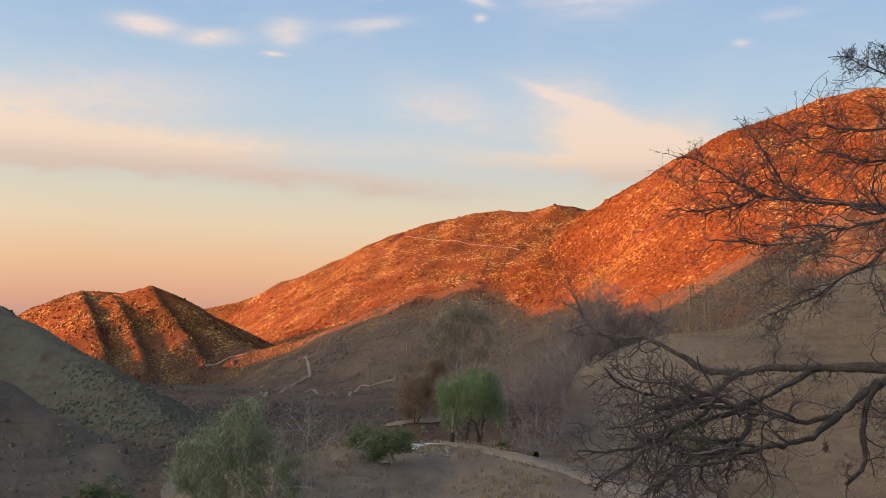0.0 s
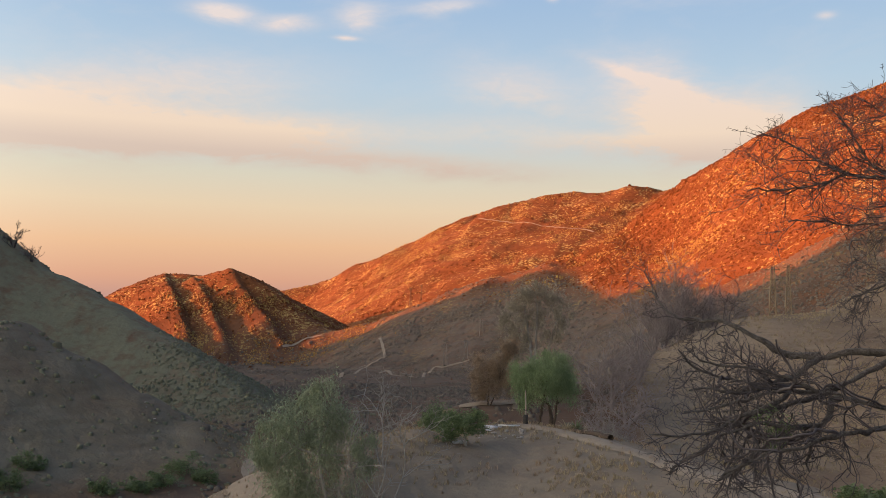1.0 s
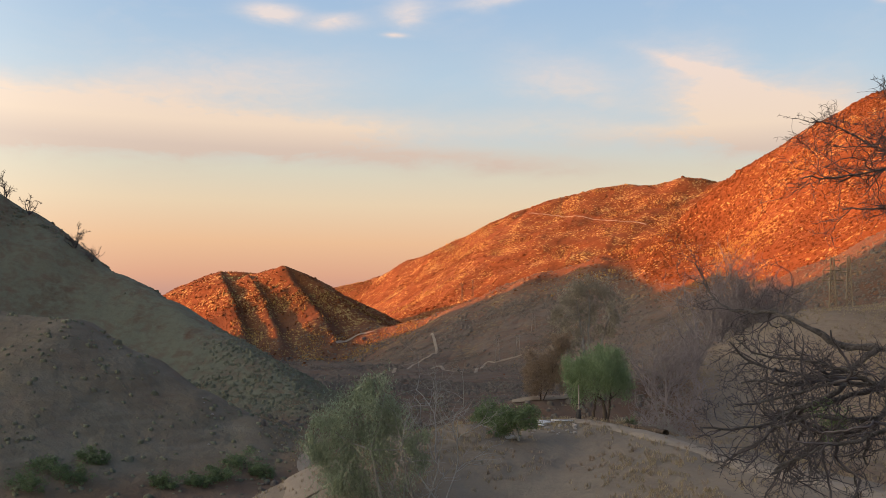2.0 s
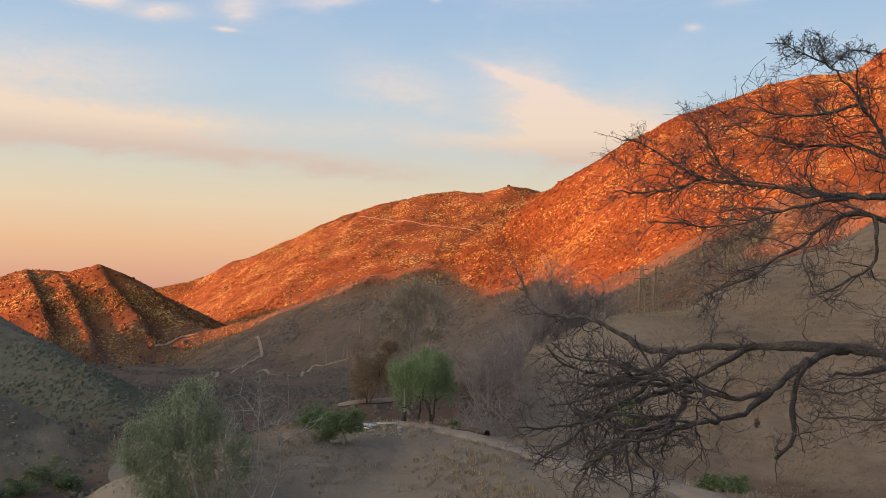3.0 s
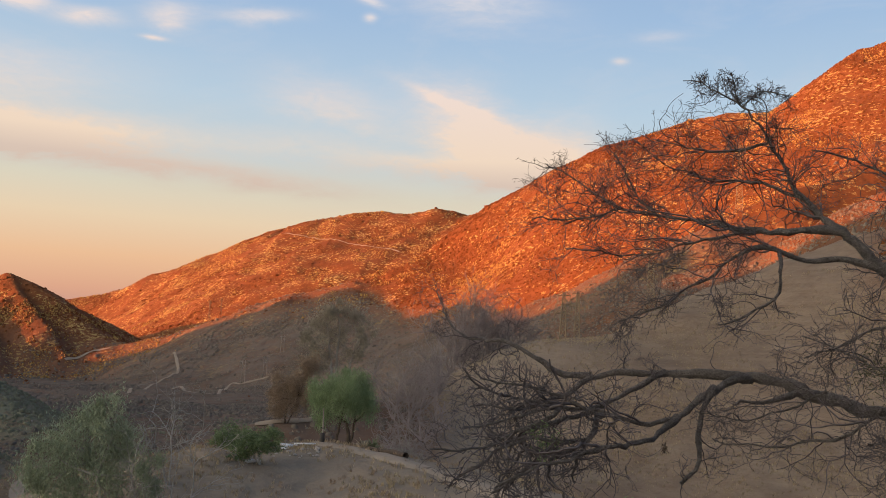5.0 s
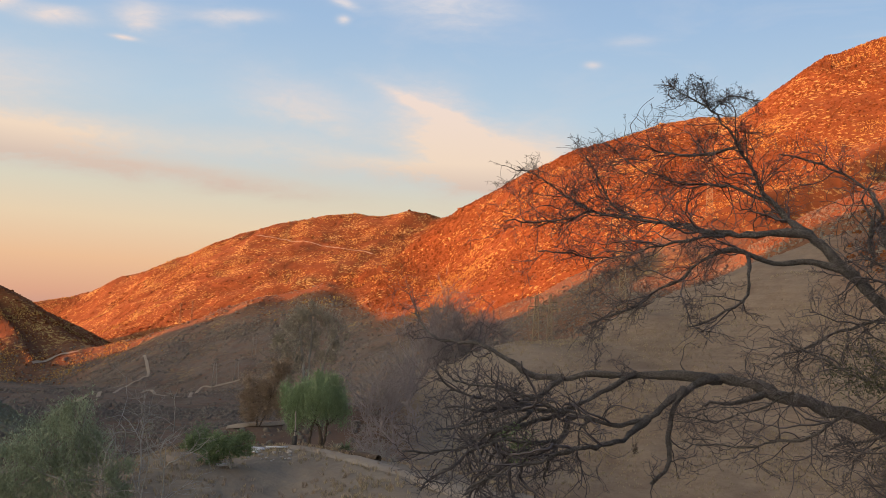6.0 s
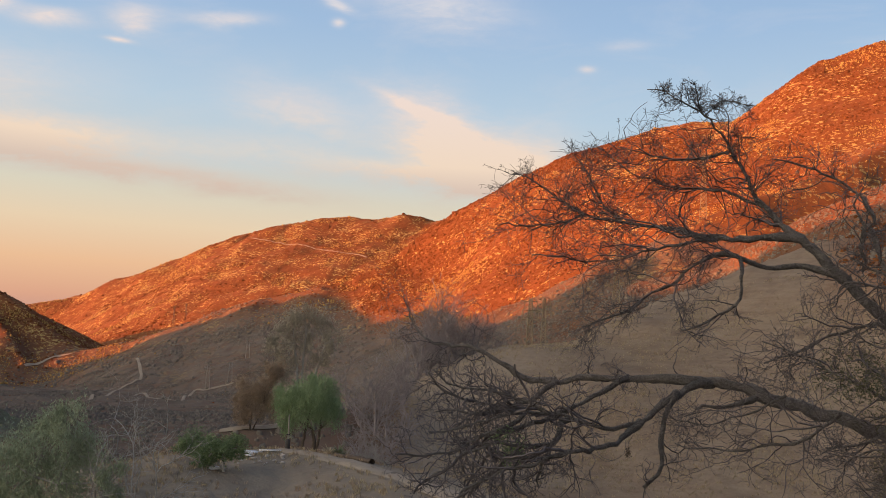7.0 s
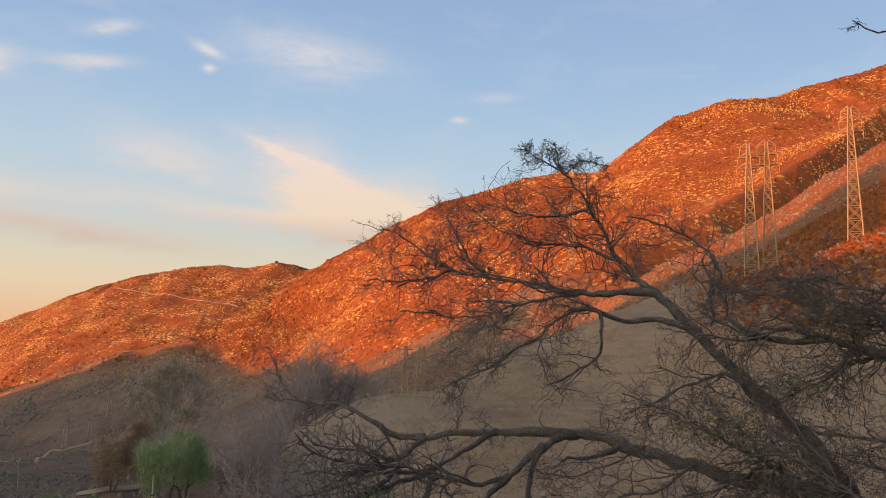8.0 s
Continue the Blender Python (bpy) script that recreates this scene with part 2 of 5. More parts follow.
PALE_BARK = material("pale_bark", (0.20, 0.18, 0.15), (0.36, 0.33, 0.28), 2.0, 0.85, 0.4, 6)
PEPPER = leaf_material("pepper_leaves", (0.125, 0.17, 0.078), (0.285, 0.355, 0.172))
CITRUS = leaf_material("dark_leaves", (0.085, 0.115, 0.05), (0.2, 0.25, 0.11), 0.5)
GUM = leaf_material("grey_green_leaves", (0.16, 0.185, 0.11), (0.34, 0.375, 0.23))
OLIVE = leaf_material("olive_leaves", (0.05, 0.05, 0.028), (0.12, 0.108, 0.06))
RUST = leaf_material("rusty_leaves", (0.21, 0.15, 0.095), (0.36, 0.258, 0.165))
GUM_DIM = leaf_material("dim_gum_leaves", (0.23, 0.198, 0.14), (0.37, 0.318, 0.225))
YUCCA = leaf_material("pale_green_blades", (0.07, 0.09, 0.04), (0.19, 0.2, 0.10))
STRAW = leaf_material("straw", (0.22, 0.16, 0.085), (0.42, 0.33, 0.2))
STEEL = material("galvanised_steel", (0.17, 0.125, 0.075), (0.28, 0.205, 0.12), 1.0, 0.6, 0.1, 4)
POLEWOOD = material("weathered_pole", (0.20, 0.16, 0.13), (0.36, 0.31, 0.26), 1.0, 0.9, 0.3, 5)
OUTCROP = leaf_material("weathered_outcrop", (0.25, 0.13, 0.036), (0.46, 0.29, 0.088), 0.95)
STONE = material("broken_stone", (0.22, 0.18, 0.14), (0.42, 0.37, 0.31), 3.0, 0.9, 0.6, 6)
WHITE = material("dusty_white_board", (0.42, 0.4, 0.37), (0.66, 0.64, 0.6), 2.0, 0.8, 0.2, 6)
DARKBOX = material("dark_weathered_wood", (0.02, 0.018, 0.016), (0.07, 0.06, 0.05), 3.0, 0.8, 0.4, 6)


# ---- mesh helpers ----
def fast_mesh(name, verts, faces, mat):
    """A mesh from arrays: verts n x 3, faces m x 3 or m x 4."""
    me = bpy.data.meshes.new(name)
    verts, faces = np.asarray(verts, np.float32), np.asarray(faces, np.int32)
    k = faces.shape[1]
    me.vertices.add(len(verts))
    me.vertices.foreach_set("co", verts.ravel())
    me.loops.add(faces.size)
    me.loops.foreach_set("vertex_index", faces.ravel())
    me.polygons.add(len(faces))
    me.polygons.foreach_set("loop_start", np.arange(0, faces.size, k, dtype=np.int32))
    me.update(calc_edges=True)
    me.materials.append(mat)
    return me


def part(name, me, parent, label=""):
    ob = new(name, me)
    ob.parent = parent
    if label:
        tagged(ob, label)
    return ob


def empty(name, place, label, category, group=""):
    ob = new(name)
    ob.location = place
    ob.empty_display_size = 0.2
    return tagged(ob, label, category, group)


class Build:
    """Gathers quads (tubes, boxes, blades) into one mesh."""

    def __init__(self):
        self.v, self.f, self.n = [], [], 0

    def tube(self, pts, radii, sides=6):
        p = np.asarray(pts, float)
        r = np.asarray(radii, float)
        t = np.gradient(p, axis=0)
        t /= np.linalg.norm(t, axis=1)[:, None] + 1e-9
        up = np.where(np.abs(t[:, 2:3]) > 0.9, [[1.0, 0, 0]], [[0, 0, 1.0]])
        a = np.cross(t, up)
        a /= np.linalg.norm(a, axis=1)[:, None] + 1e-9
        for i in range(1, len(a)):
            if a[i] @ a[i - 1] < 0:
                a[i] = -a[i]
        b = np.cross(t, a)
        ang = np.arange(sides) * 2 * math.pi / sides
        ring = p[:, None] + r[:, None, None] * (a[:, None] * np.cos(ang)[None, :, None] + b[:, None] * np.sin(ang)[None, :, None])
        self.v.append(ring.reshape(-1, 3))
        m = len(p)
        i, j = np.meshgrid(np.arange(m - 1), np.arange(sides), indexing="ij")
        k = (j + 1) % sides
        q = np.stack([i * sides + j, i * sides + k, (i + 1) * sides + k, (i + 1) * sides + j], -1).reshape(-1, 4)
        self.f.append(q + self.n)
        self.n += m * sides
        return self

    def quads(self, corners):
        """corners: n x 4 x 3"""
        c = np.asarray(corners, float)
        self.v.append(c.reshape(-1, 3))
        self.f.append(np.arange(len(c) * 4).reshape(-1, 4) + self.n)
        self.n += len(c) * 4
        return self

    def box(self, size, m=None):
        s = np.array(size) / 2
        c = np.array([(-1, -1, -1), (1, -1, -1), (1, 1, -1), (-1, 1, -1), (-1, -1, 1), (1, -1, 1), (1, 1, 1), (-1, 1, 1)]) * s
        if m is not None:
            c = np.array([m @ Vector(q) for q in c])
        self.v.append(c)
        self.f.append(np.array([(0, 3, 2, 1), (4, 5, 6, 7), (0, 1, 5, 4), (1, 2, 6, 5), (2, 3, 7, 6), (3, 0, 4, 7)]) + self.n)
        self.n += 8
        return self

    def mesh(self, name, mat):
        return fast_mesh(name, np.concatenate(self.v), np.concatenate(self.f), mat)


# ---- terrain ----
def value_noise(x, y, seed):
    ix, iy = np.floor(x).astype(np.int64), np.floor(y).astype(np.int64)
    fx, fy = x - ix, y - iy
    fx, fy = fx * fx * (3 - 2 * fx), fy * fy * (3 - 2 * fy)

    def h(a, b):
        k = (a * 374761393 + b * 668265263 + seed * 974711) & 0xFFFFFFFF
        k = ((k ^ (k >> 13)) * 1274126177) & 0xFFFFFFFF
        return ((k ^ (k >> 16)) & 0xFFFF) / 65535.0 * 2 - 1

    return (h(ix, iy) * (1 - fx) + h(ix + 1, iy) * fx) * (1 - fy) + (h(ix, iy + 1) * (1 - fx) + h(ix + 1, iy + 1) * fx) * fy


def fbm(x, y, size, octaves, seed):
    out, amp = 0.0, 1.0
    for o in range(octaves):
        out = out + amp * value_noise(x / size + 17.3 * o, y / size - 9.1 * o, seed + o)
        size, amp = size / 2.1, amp * 0.5
    return out


def sight(az, dist, el):
    """A place by heading, distance and height angle as seen from the eye."""
    return dist * math.sin(radians(az)), dist * math.cos(radians(az)), EYE[2] + dist * math.tan(radians(el))


def ridge(X, Y, rows, width, gully=0.0, size=60.0, seed=1):
    """Height of a ridge along crest rows (x, y, z, slope on the eye's side, slope behind); gullies run down its sides."""
    H, W = np.zeros(X.shape), np.zeros(X.shape)
    wob = 0.15 * fbm(X, Y, size, 2, seed) if gully else 0.0
    run = 0.0
    for (ax, ay, az_, af, ab), (bx, by, bz, bf, bb) in zip(rows, rows[1:]):
        dx, dy = bx - ax, by - ay
        ln = math.hypot(dx, dy)
        t = np.clip(((X - ax) * dx + (Y - ay) * dy) / ln ** 2, 0, 1)
        qx, qy = X - ax - t * dx, Y - ay - t * dy
        d = np.sqrt(qx * qx + qy * qy)
        across = (dx * (Y - ay) - dy * (X - ax)) / ln * (1 if dx * -ay + dy * ax > 0 else -1)
        f = 0.5 + 0.5 * np.clip(across / (d + 0.01), -1, 1)
        slope = f * (af + t * (bf - af)) + (1 - f) * (ab + t * (bb - ab))
        s = run + t * ln
        h = az_ + t * (bz - az_) - slope * (np.sqrt(d * d + width * width) - width)
        if gully:
            g = value_noise(s / size + wob, d / (size * 5.0), seed) + 0.5 * value_noise(s / size * 2.3, d / (size * 2.5), seed + 5)
            h = h - gully * np.clip((az_ + t * (bz - az_) + 20) / 150, 0.3, 1) * np.clip(d / (size * 1.2), 0, 1) * (0.6 - np.abs(g))
        w = 1.0 / (d * d + 4.0) ** 3
        H, W = H + w * h, W + w
        run += ln
    return H / W


def line(rows):
    return [(*sight(a, d, e), f, b) for a, d, e, f, b in rows]


MOUNTAIN = line([(62, 980, 20.5, .62, .4), (46, 930, 19.3, .62, .4), (43.2, 900, 18.9, .62, .4), (38.9, 860, 18.1, .62, .4), (37.2, 850, 18.4, .62, .4), (34, 850, 17.4, .60, .4),
                 (28.5, 870, 14.1, .52, .4), (26.2, 880, 14.2, .48, .4), (19.8, 920, 12.5, .40, .4), (15.1, 950, 10.7, .35, .4),
                 (9.7, 950, 7.3, .33, .4), (6.6, 935, 4.75, .30, .35), (2.3, 920, 2.95, .29, .3), (-1.5, 925, 1.65, .30, .3), (-3.8, 935, .8, .30, .3), (-6.0, 950, -.15, .30, .25),
                 (-9.4, 980, -1.5, .30, .25), (-12.6, 1000, -2.4, .28, .2), (-15.2, 1000, -3.35, .28, .2), (-18, 990, -5.0, .3, .2)])
FAR_RIDGE = line([(14, 1480, 8.5, .4, .35), (9.6, 1540, 7.45, .4, .35), (7.4, 1570, 7.82, .4, .35), (5.7, 1590, 7.3, .4, .35), (3.5, 1615, 7.4, .4, .35), (1.2, 1640, 6.95, .38, .35),
                  (-2.7, 1690, 5.85, .34, .35), (-6.9, 1740, 3.85, .38, .35), (-10.5, 1790, 2.35, .46, .3), (-13, 1820, 1.02, .5, .3), (-15.6, 1850, .5, .5, .3), (-19, 1890, -1.2, .5, .3)])
ROUND_HILL = line([(-29, 1340, -2.4, .6, .4), (-26.3, 1300, -.5, .6, .4), (-24.9, 1275, .55, .6, .4), (-23.2, 1240, 1.45, .6, .4), (-20.3, 1190, 1.42, .6, .4), (-18.6, 1155, 1.85, .58, .4), (-17.5, 1130, 1.42, .56, .4),
                   (-15.6, 1085, .4, .5, .4), (-13.2, 1030, -1.6, .4, .4)])
# spurs of the round hill that run down towards the canyon, steep on the side away from the sun
HILL_SPURS = [line([(-18.6, 1150, 1.85, .58, 1.3), (-17.97, 1096, .98, .6, 1.5), (-17.15, 1054, -.08, .62, 1.5), (-16.19, 1010, -1.36, .62, 1.5), (-15.17, 975, -2.7, .62, 1.5)]),
              line([(-22.75, 1225, 1.4, .42, 1.3), (-22.16, 1124, .35, .58, 1.5), (-21.74, 1062, -.7, .62, 1.5), (-21.31, 1012, -1.95, .62, 1.5), (-20.95, 972, -3.2, .62, 1.5)]),
              line([(-20.9, 1170, 1.3, .6, 1.3), (-20.25, 1098, .34, .62, 1.3), (-19.72, 1048, -.72, .62, 1.5), (-19.22, 1008, -1.79, .62, 1.5), (-18.72, 970, -3.1, .62, 1.5)]),
              line([(-24.9, 1270, .5, .55, 1.3), (-24.5, 1180, -.6, .62, 1.3), (-24.1, 1110, -1.9, .62, 1.3)])]
LEFT_SPUR = line([(-58, 330, 14.5, .5, .5), (-44, 310, 10.6, .5, .5), (-34, 290, 5.0, .5, .5), (-32.2, 280, 3.4, .5, .5), (-29.3, 270, 1.3, .5, .5), (-26.3, 255, -.4, .5, .5),
                  (-23.2, 238, -2.4, .5, .5), (-20, 220, -4.35, .5, .5), (-17.5, 205, -6.1, .45, .5), (-15.5, 190, -8.0, .4, .5)])
NEAR_SPUR = line([(-48, 170, 2.5, .4, .4), (-38, 160, -.6, .4, .4), (-33.8, 155, -1.3, .4, .4), (-31, 150, -1.55, .4, .4), (-27.5, 146, -3.6, .38, .4), (-24.1, 142, -5.9, .36, .4), (-20.6, 138, -7.75, .34, .4), (-17.2, 135, -9.2, .3, .4)])
GRASS_HILL = line([(66, 230, 10, .25, .4), (46, 240, 9.8, .25, .4), (40, 236, 7.9, .24, .4), (36.8, 230, 6.8, .24, .4), (33.4, 222, 6.5, .24, .4), (29.8, 215, 5.2, .23, .4), (26.2, 210, 3.6, .22, .4), (22.6, 200, 2.0, .21, .4),
                   (18.9, 192, -.1, .20, .4), (15.3, 187, -.45, .19, .4), (12.4, 182, -1.4, .19, .4), (10.2, 178, -2.6, .2, .45), (8.4, 174, -3.9, .22, .5), (5.5, 162, -4.9, .25, .5), (2.0, 150, -5.8, .28, .5), (-2, 142, -6.5, .3, .5)])
LONG_SPUR = line([(48, 860, 17.8, 1.6, .2), (45.9, 760, 17.0, 1.6, .2), (42, 620, 14.7, 1.6, .2), (40, 575, 13.4, 1.6, .2), (35.3, 500, 11.4, 1.5, .2), (29.9, 455, 9.6, 1.2, .3), (25, 430, 7.2, 1.0, .4), (21, 430, 5.2, .8, .5), (18.5, 450, 3.9, .6, .5), (16, 470, 2.5, .5, .5), (13.5, 500, 1.6, .45, .5), (11, 540, .2, .4, .5)])
SIDE_SPUR = line([(62, 350, 19, .5, .6), (46, 380, 15.1, .5, .6), (43, 382, 13.5, .5, .6), (40, 385, 11.6, .5, .6), (37, 387, 9.9, .5, .6), (33, 390, 8.6, .5, .6), (27.5, 393, 5.0, .5, .6), (23, 396, 4.1, .5, .6), (19, 400, 1.4, .5, .6)])
LX, LY = math.sin(radians(SUN_TRAVEL)), math.cos(radians(SUN_TRAVEL))
WEST = [(-300, 112), (0, 98), (100, 100), (133, 106), (142, 103), (165, 122), (190, 152), (205, 168), (219, 158), (228, 143), (253, 136), (275, 122), (304, 105), (318, 95), (334, 98), (350, 113), (358, 121), (366, 109), (374, 97), (384, 85), (414, 78), (525, 84), (596, 93), (630, 97), (673, 96), (704, 88), (723, 80), (760, 88), (807, 97), (845, 104), (878, 99), (887, 83), (894, 57), (917, 35), (938, 16), (955, -4), (965, -9), (975, -18), (990, -34), (1150, -60)]
# the ridge on the sun's side, whose shadow lies over the canyon: along it and height
WEST_RIDGE = [(-520 * LX - v * LY, -520 * LY + v * LX, z, .55, .3) for v, z in WEST]
KNOLL = [(0.5, -1.5, 10.3, .42, .42), (6, -12, 11.5, .42, .42), (14, -40, 15, .4, .4), (40, -140, 45, .4, .4)]
BENCH = [(30, 36, 0.6, .3, .3), (16, 58, 0.3, .3, .3), (8, 74, 0.0, .22, .3), (0.5, 86, 0.0, .3, .5), (-4, 77, -.4, .3, .5), (-8.5, 77, .45, .3, .55), (-11.5, 75, .2, .65, .7)]


def smooth_max(a, b, k):
    h = np.clip(0.5 + 0.5 * (a - b) / k, 0, 1)
    return b + (a - b) * h + k * h * (1 - h)


def terrain(X, Y):
    """Ground height, and the cover: dry grass, scrub, rock."""
    X, Y = np.asarray(X, float), np.asarray(Y, float)
    R = np.hypot(X, Y)
    floor_z = -12.5 - 0.06 * np.clip(R - 150, 0, 1300)
    layers = [
        (floor_z, (.15, .8, .05, .7, .1, 0)),
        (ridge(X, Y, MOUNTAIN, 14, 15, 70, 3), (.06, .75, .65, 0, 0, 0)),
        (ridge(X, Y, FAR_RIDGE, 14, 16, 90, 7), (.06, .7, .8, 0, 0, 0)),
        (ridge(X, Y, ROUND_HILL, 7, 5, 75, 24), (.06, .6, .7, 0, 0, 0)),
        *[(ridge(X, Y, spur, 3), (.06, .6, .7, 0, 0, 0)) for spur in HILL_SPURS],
        (ridge(X, Y, LEFT_SPUR, 5, 4, 40, 31), (.6, .7, .0, .1, 1.0, 0)),
        (ridge(X, Y, NEAR_SPUR, 5, 2.0, 24, 41), (.95, .32, .0, .05, .32, 0)),
        (ridge(X, Y, LONG_SPUR, 4, .6, 45, 55), (.0, .8, .5, .12, 0, 0)),
        # extra scrub and grey deepen this spur's shadowed face by colour
        (ridge(X, Y, SIDE_SPUR, 6, 4, 45, 51), (.0, 1.2, .1, .3, 0, 0)),
        (ridge(X, Y, GRASS_HILL, 6, 1.5, 35, 61), (.82, .12, .0, .22, 0, 0)),
        (ridge(X, Y, WEST_RIDGE, 10, 0, 60, 71), (.3, .8, .2, .2, 0, 0)),
        (ridge(X, Y, KNOLL, 1.5), (.8, .2, .0, .2, 0, 0)),
        (ridge(X, Y, BENCH, 9), (.97, .15, .0, .1, 0, .4)),
    ]
    k = np.clip(R * 0.02, 0.6, 9)
    H, C, top = None, None, None
    for h, c in layers:
        c = np.array(c)
        if H is None:
            H, top = h, h
            C = np.broadcast_to(c, (*X.shape, 6)).copy()
        else:
            w = np.clip(0.5 + (h - top) / (2 * k), 0, 1)[..., None]
            C = C * (1 - w) + c * w
            H, top = smooth_max(h, H, k), np.maximum(top, h)
    # shade painted as grey cover over the low canyon slopes
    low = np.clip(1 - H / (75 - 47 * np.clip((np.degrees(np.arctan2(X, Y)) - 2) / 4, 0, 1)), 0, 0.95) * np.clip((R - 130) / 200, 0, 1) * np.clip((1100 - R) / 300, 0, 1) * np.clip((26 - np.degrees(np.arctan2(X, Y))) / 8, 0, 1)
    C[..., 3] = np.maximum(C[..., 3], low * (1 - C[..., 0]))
    # the same painted shade at the spurs' foot behind the grass hill
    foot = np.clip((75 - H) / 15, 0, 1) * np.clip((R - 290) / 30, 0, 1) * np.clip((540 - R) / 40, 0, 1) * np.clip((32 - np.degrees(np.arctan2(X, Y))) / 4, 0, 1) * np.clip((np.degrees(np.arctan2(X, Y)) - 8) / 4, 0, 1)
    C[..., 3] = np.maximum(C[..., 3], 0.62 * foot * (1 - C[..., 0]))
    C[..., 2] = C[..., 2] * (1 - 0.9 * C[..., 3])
    # paler high on the grass hill: dry grass, and skylight put into its colour
    C[..., 5] = np.maximum(C[..., 5], 0.9 * C[..., 0] * np.clip((R - 92) / 55, 0, 1) * np.clip((270 - R) / 20, 0, 1) * np.clip((np.degrees(np.arctan2(X, Y)) - 7) / 3, 0, 1) * np.clip((20 - np.degrees(np.arctan2(X, Y))) / 8, 0, 1))
    # brush takes over from grass on the hill's far shoulder
    brush = np.clip((np.degrees(np.arctan2(X, Y)) - 33) / 5, 0, 1) * np.clip((R - 170) / 30, 0, 1) * np.clip((60 - np.degrees(np.arctan2(X, Y))) / 8, 0, 1) * (R < 320)
    C = C + brush[..., None] * 0.85 * (np.array([.0, .95, .25, .1, 0, 0]) - C)
    # the low west end of the grass hill is overgrown
    west = np.clip((8.5 - np.degrees(np.arctan2(X, Y))) / 2, 0, 1) * np.clip((np.degrees(np.arctan2(X, Y)) + 8) / 3, 0, 1) * np.clip((R - 104) / 12, 0, 1) * np.clip((200 - R) / 20, 0, 1)
    C = C + west[..., None] * 0.9 * (np.array([.15, .9, .0, .75, .05, 0]) - C)
    far = np.clip((R - 120) / 400, 0, 1)
    H = H + far * (2.6 * fbm(X, Y, 42, 4, 101)) + np.clip((R - 30) / 60, 0, 1) * 0.35 * fbm(X, Y, 9, 4, 131) + np.clip((R - 4) / 10, 0, 1) * 0.07 * fbm(X, Y, 1.7, 3, 151)
    return H, C


def height(x, y):
    return float(terrain(np.array([x]), np.array([y]))[0][0])


def build_ground():
    # one sheet in rings round the eye, finest inside the arc that the camera sweeps
    arc = np.concatenate([np.linspace(-40, 52, 760), np.linspace(52, 270, 90)[1:], np.linspace(270, 320, 130)[1:]])
    rings = np.concatenate([np.geomspace(1.2, 40, 60)[:-1], np.geomspace(40, 300, 130)[:-1], np.geomspace(300, 2050, 320)[:-1], np.geomspace(2050, 4900, 12)])
    A, R = np.meshgrid(np.radians(arc[:-1]), rings, indexing="xy")
    X, Y = R * np.sin(A), R * np.cos(A)
    Z, C = terrain(X, Y)
    m, k = X.shape
    V = np.stack([X, Y, Z], -1).reshape(-1, 3)
    z0, c0 = terrain(np.array([0.0]), np.array([0.0]))
    V = np.concatenate([V, [[0, 0, z0[0]]]])
    i, j = np.meshgrid(np.arange(m - 1), np.arange(k), indexing="ij")
    j2 = (j + 1) % k
    F = np.stack([i * k + j, i * k + j2, (i + 1) * k + j2, (i + 1) * k + j], -1).reshape(-1, 4)
    tri = np.stack([F[:, [0, 1, 2]], F[:, [0, 2, 3]]], 1).reshape(-1, 3)
    jj = np.arange(k)
    tri = np.concatenate([tri, np.stack([np.full(k, m * k), jj, (jj + 1) % k], -1)[:, ::-1]])
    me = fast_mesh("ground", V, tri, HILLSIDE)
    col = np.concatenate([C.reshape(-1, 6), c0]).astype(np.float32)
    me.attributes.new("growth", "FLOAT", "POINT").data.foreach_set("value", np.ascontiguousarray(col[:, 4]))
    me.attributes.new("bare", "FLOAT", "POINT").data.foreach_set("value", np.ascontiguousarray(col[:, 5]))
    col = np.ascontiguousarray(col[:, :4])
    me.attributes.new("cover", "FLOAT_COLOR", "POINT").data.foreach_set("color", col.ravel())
    me.polygons.foreach_set("use_smooth", np.ones(len(me.polygons), bool))
    return tagged(new("ground", me), "dry brush-covered hills, canyon and dirt bench", "ground", kind="structure")


build_ground()


# ---- plants, poles and tracks: helpers ----
def seat(az, el, near=45.0):
    """Where the sight line at this heading and angle first meets the ground."""
    d = np.geomspace(near, 2200, 1500)
    X, Y = d * math.sin(radians(az)), d * math.cos(radians(az))
    Z = terrain(X, Y)[0]
    k = np.argmax(Z > EYE[2] + d * math.tan(radians(el)))
    return X[k], Y[k], Z[k]


def stand(az, dist, sink=0.1):
    x, y = dist * math.sin(radians(az)), dist * math.cos(radians(az))
    return x, y, height(x, y) - sink


def clumps(P, size, tall, seed):
    """Ragged low domes at the places P (n x 3): vertices and triangles."""
    rng = np.random.default_rng(seed)
    n, a = len(P), np.arange(5) * 2 * math.pi / 5
    base = np.concatenate([np.stack([np.cos(a), np.sin(a), 0 * a], 1), np.stack([0.8 * np.cos(a + .6), 0.8 * np.sin(a + .6), 0 * a + .6], 1), [[0, 0, 1.0]]])
    V = base[None] + rng.normal(0, 0.2, (n, 11, 3))
    V[:, :, :2] *= size[:, None, None] * 0.5
    V[:, :, 2] *= tall[:, None]
    V[:, :5, 2] = -0.25 * size[:, None]
    turn = rng.uniform(0, 6.28, n)
    c, s = np.cos(turn)[:, None], np.sin(turn)[:, None]
    V = np.stack([V[:, :, 0] * c - V[:, :, 1] * s, V[:, :, 0] * s + V[:, :, 1] * c, V[:, :, 2]], -1) + P[:, None]
    F = []
    for i in range(5):
        j = (i + 1) % 5
        F += [(i, j, 5 + i), (j, 5 + j, 5 + i), (5 + i, 5 + j, 10)]
    F = np.array(F)[None] + 11 * np.arange(n)[:, None, None]
    return V.reshape(-1, 3), F.reshape(-1, 3)


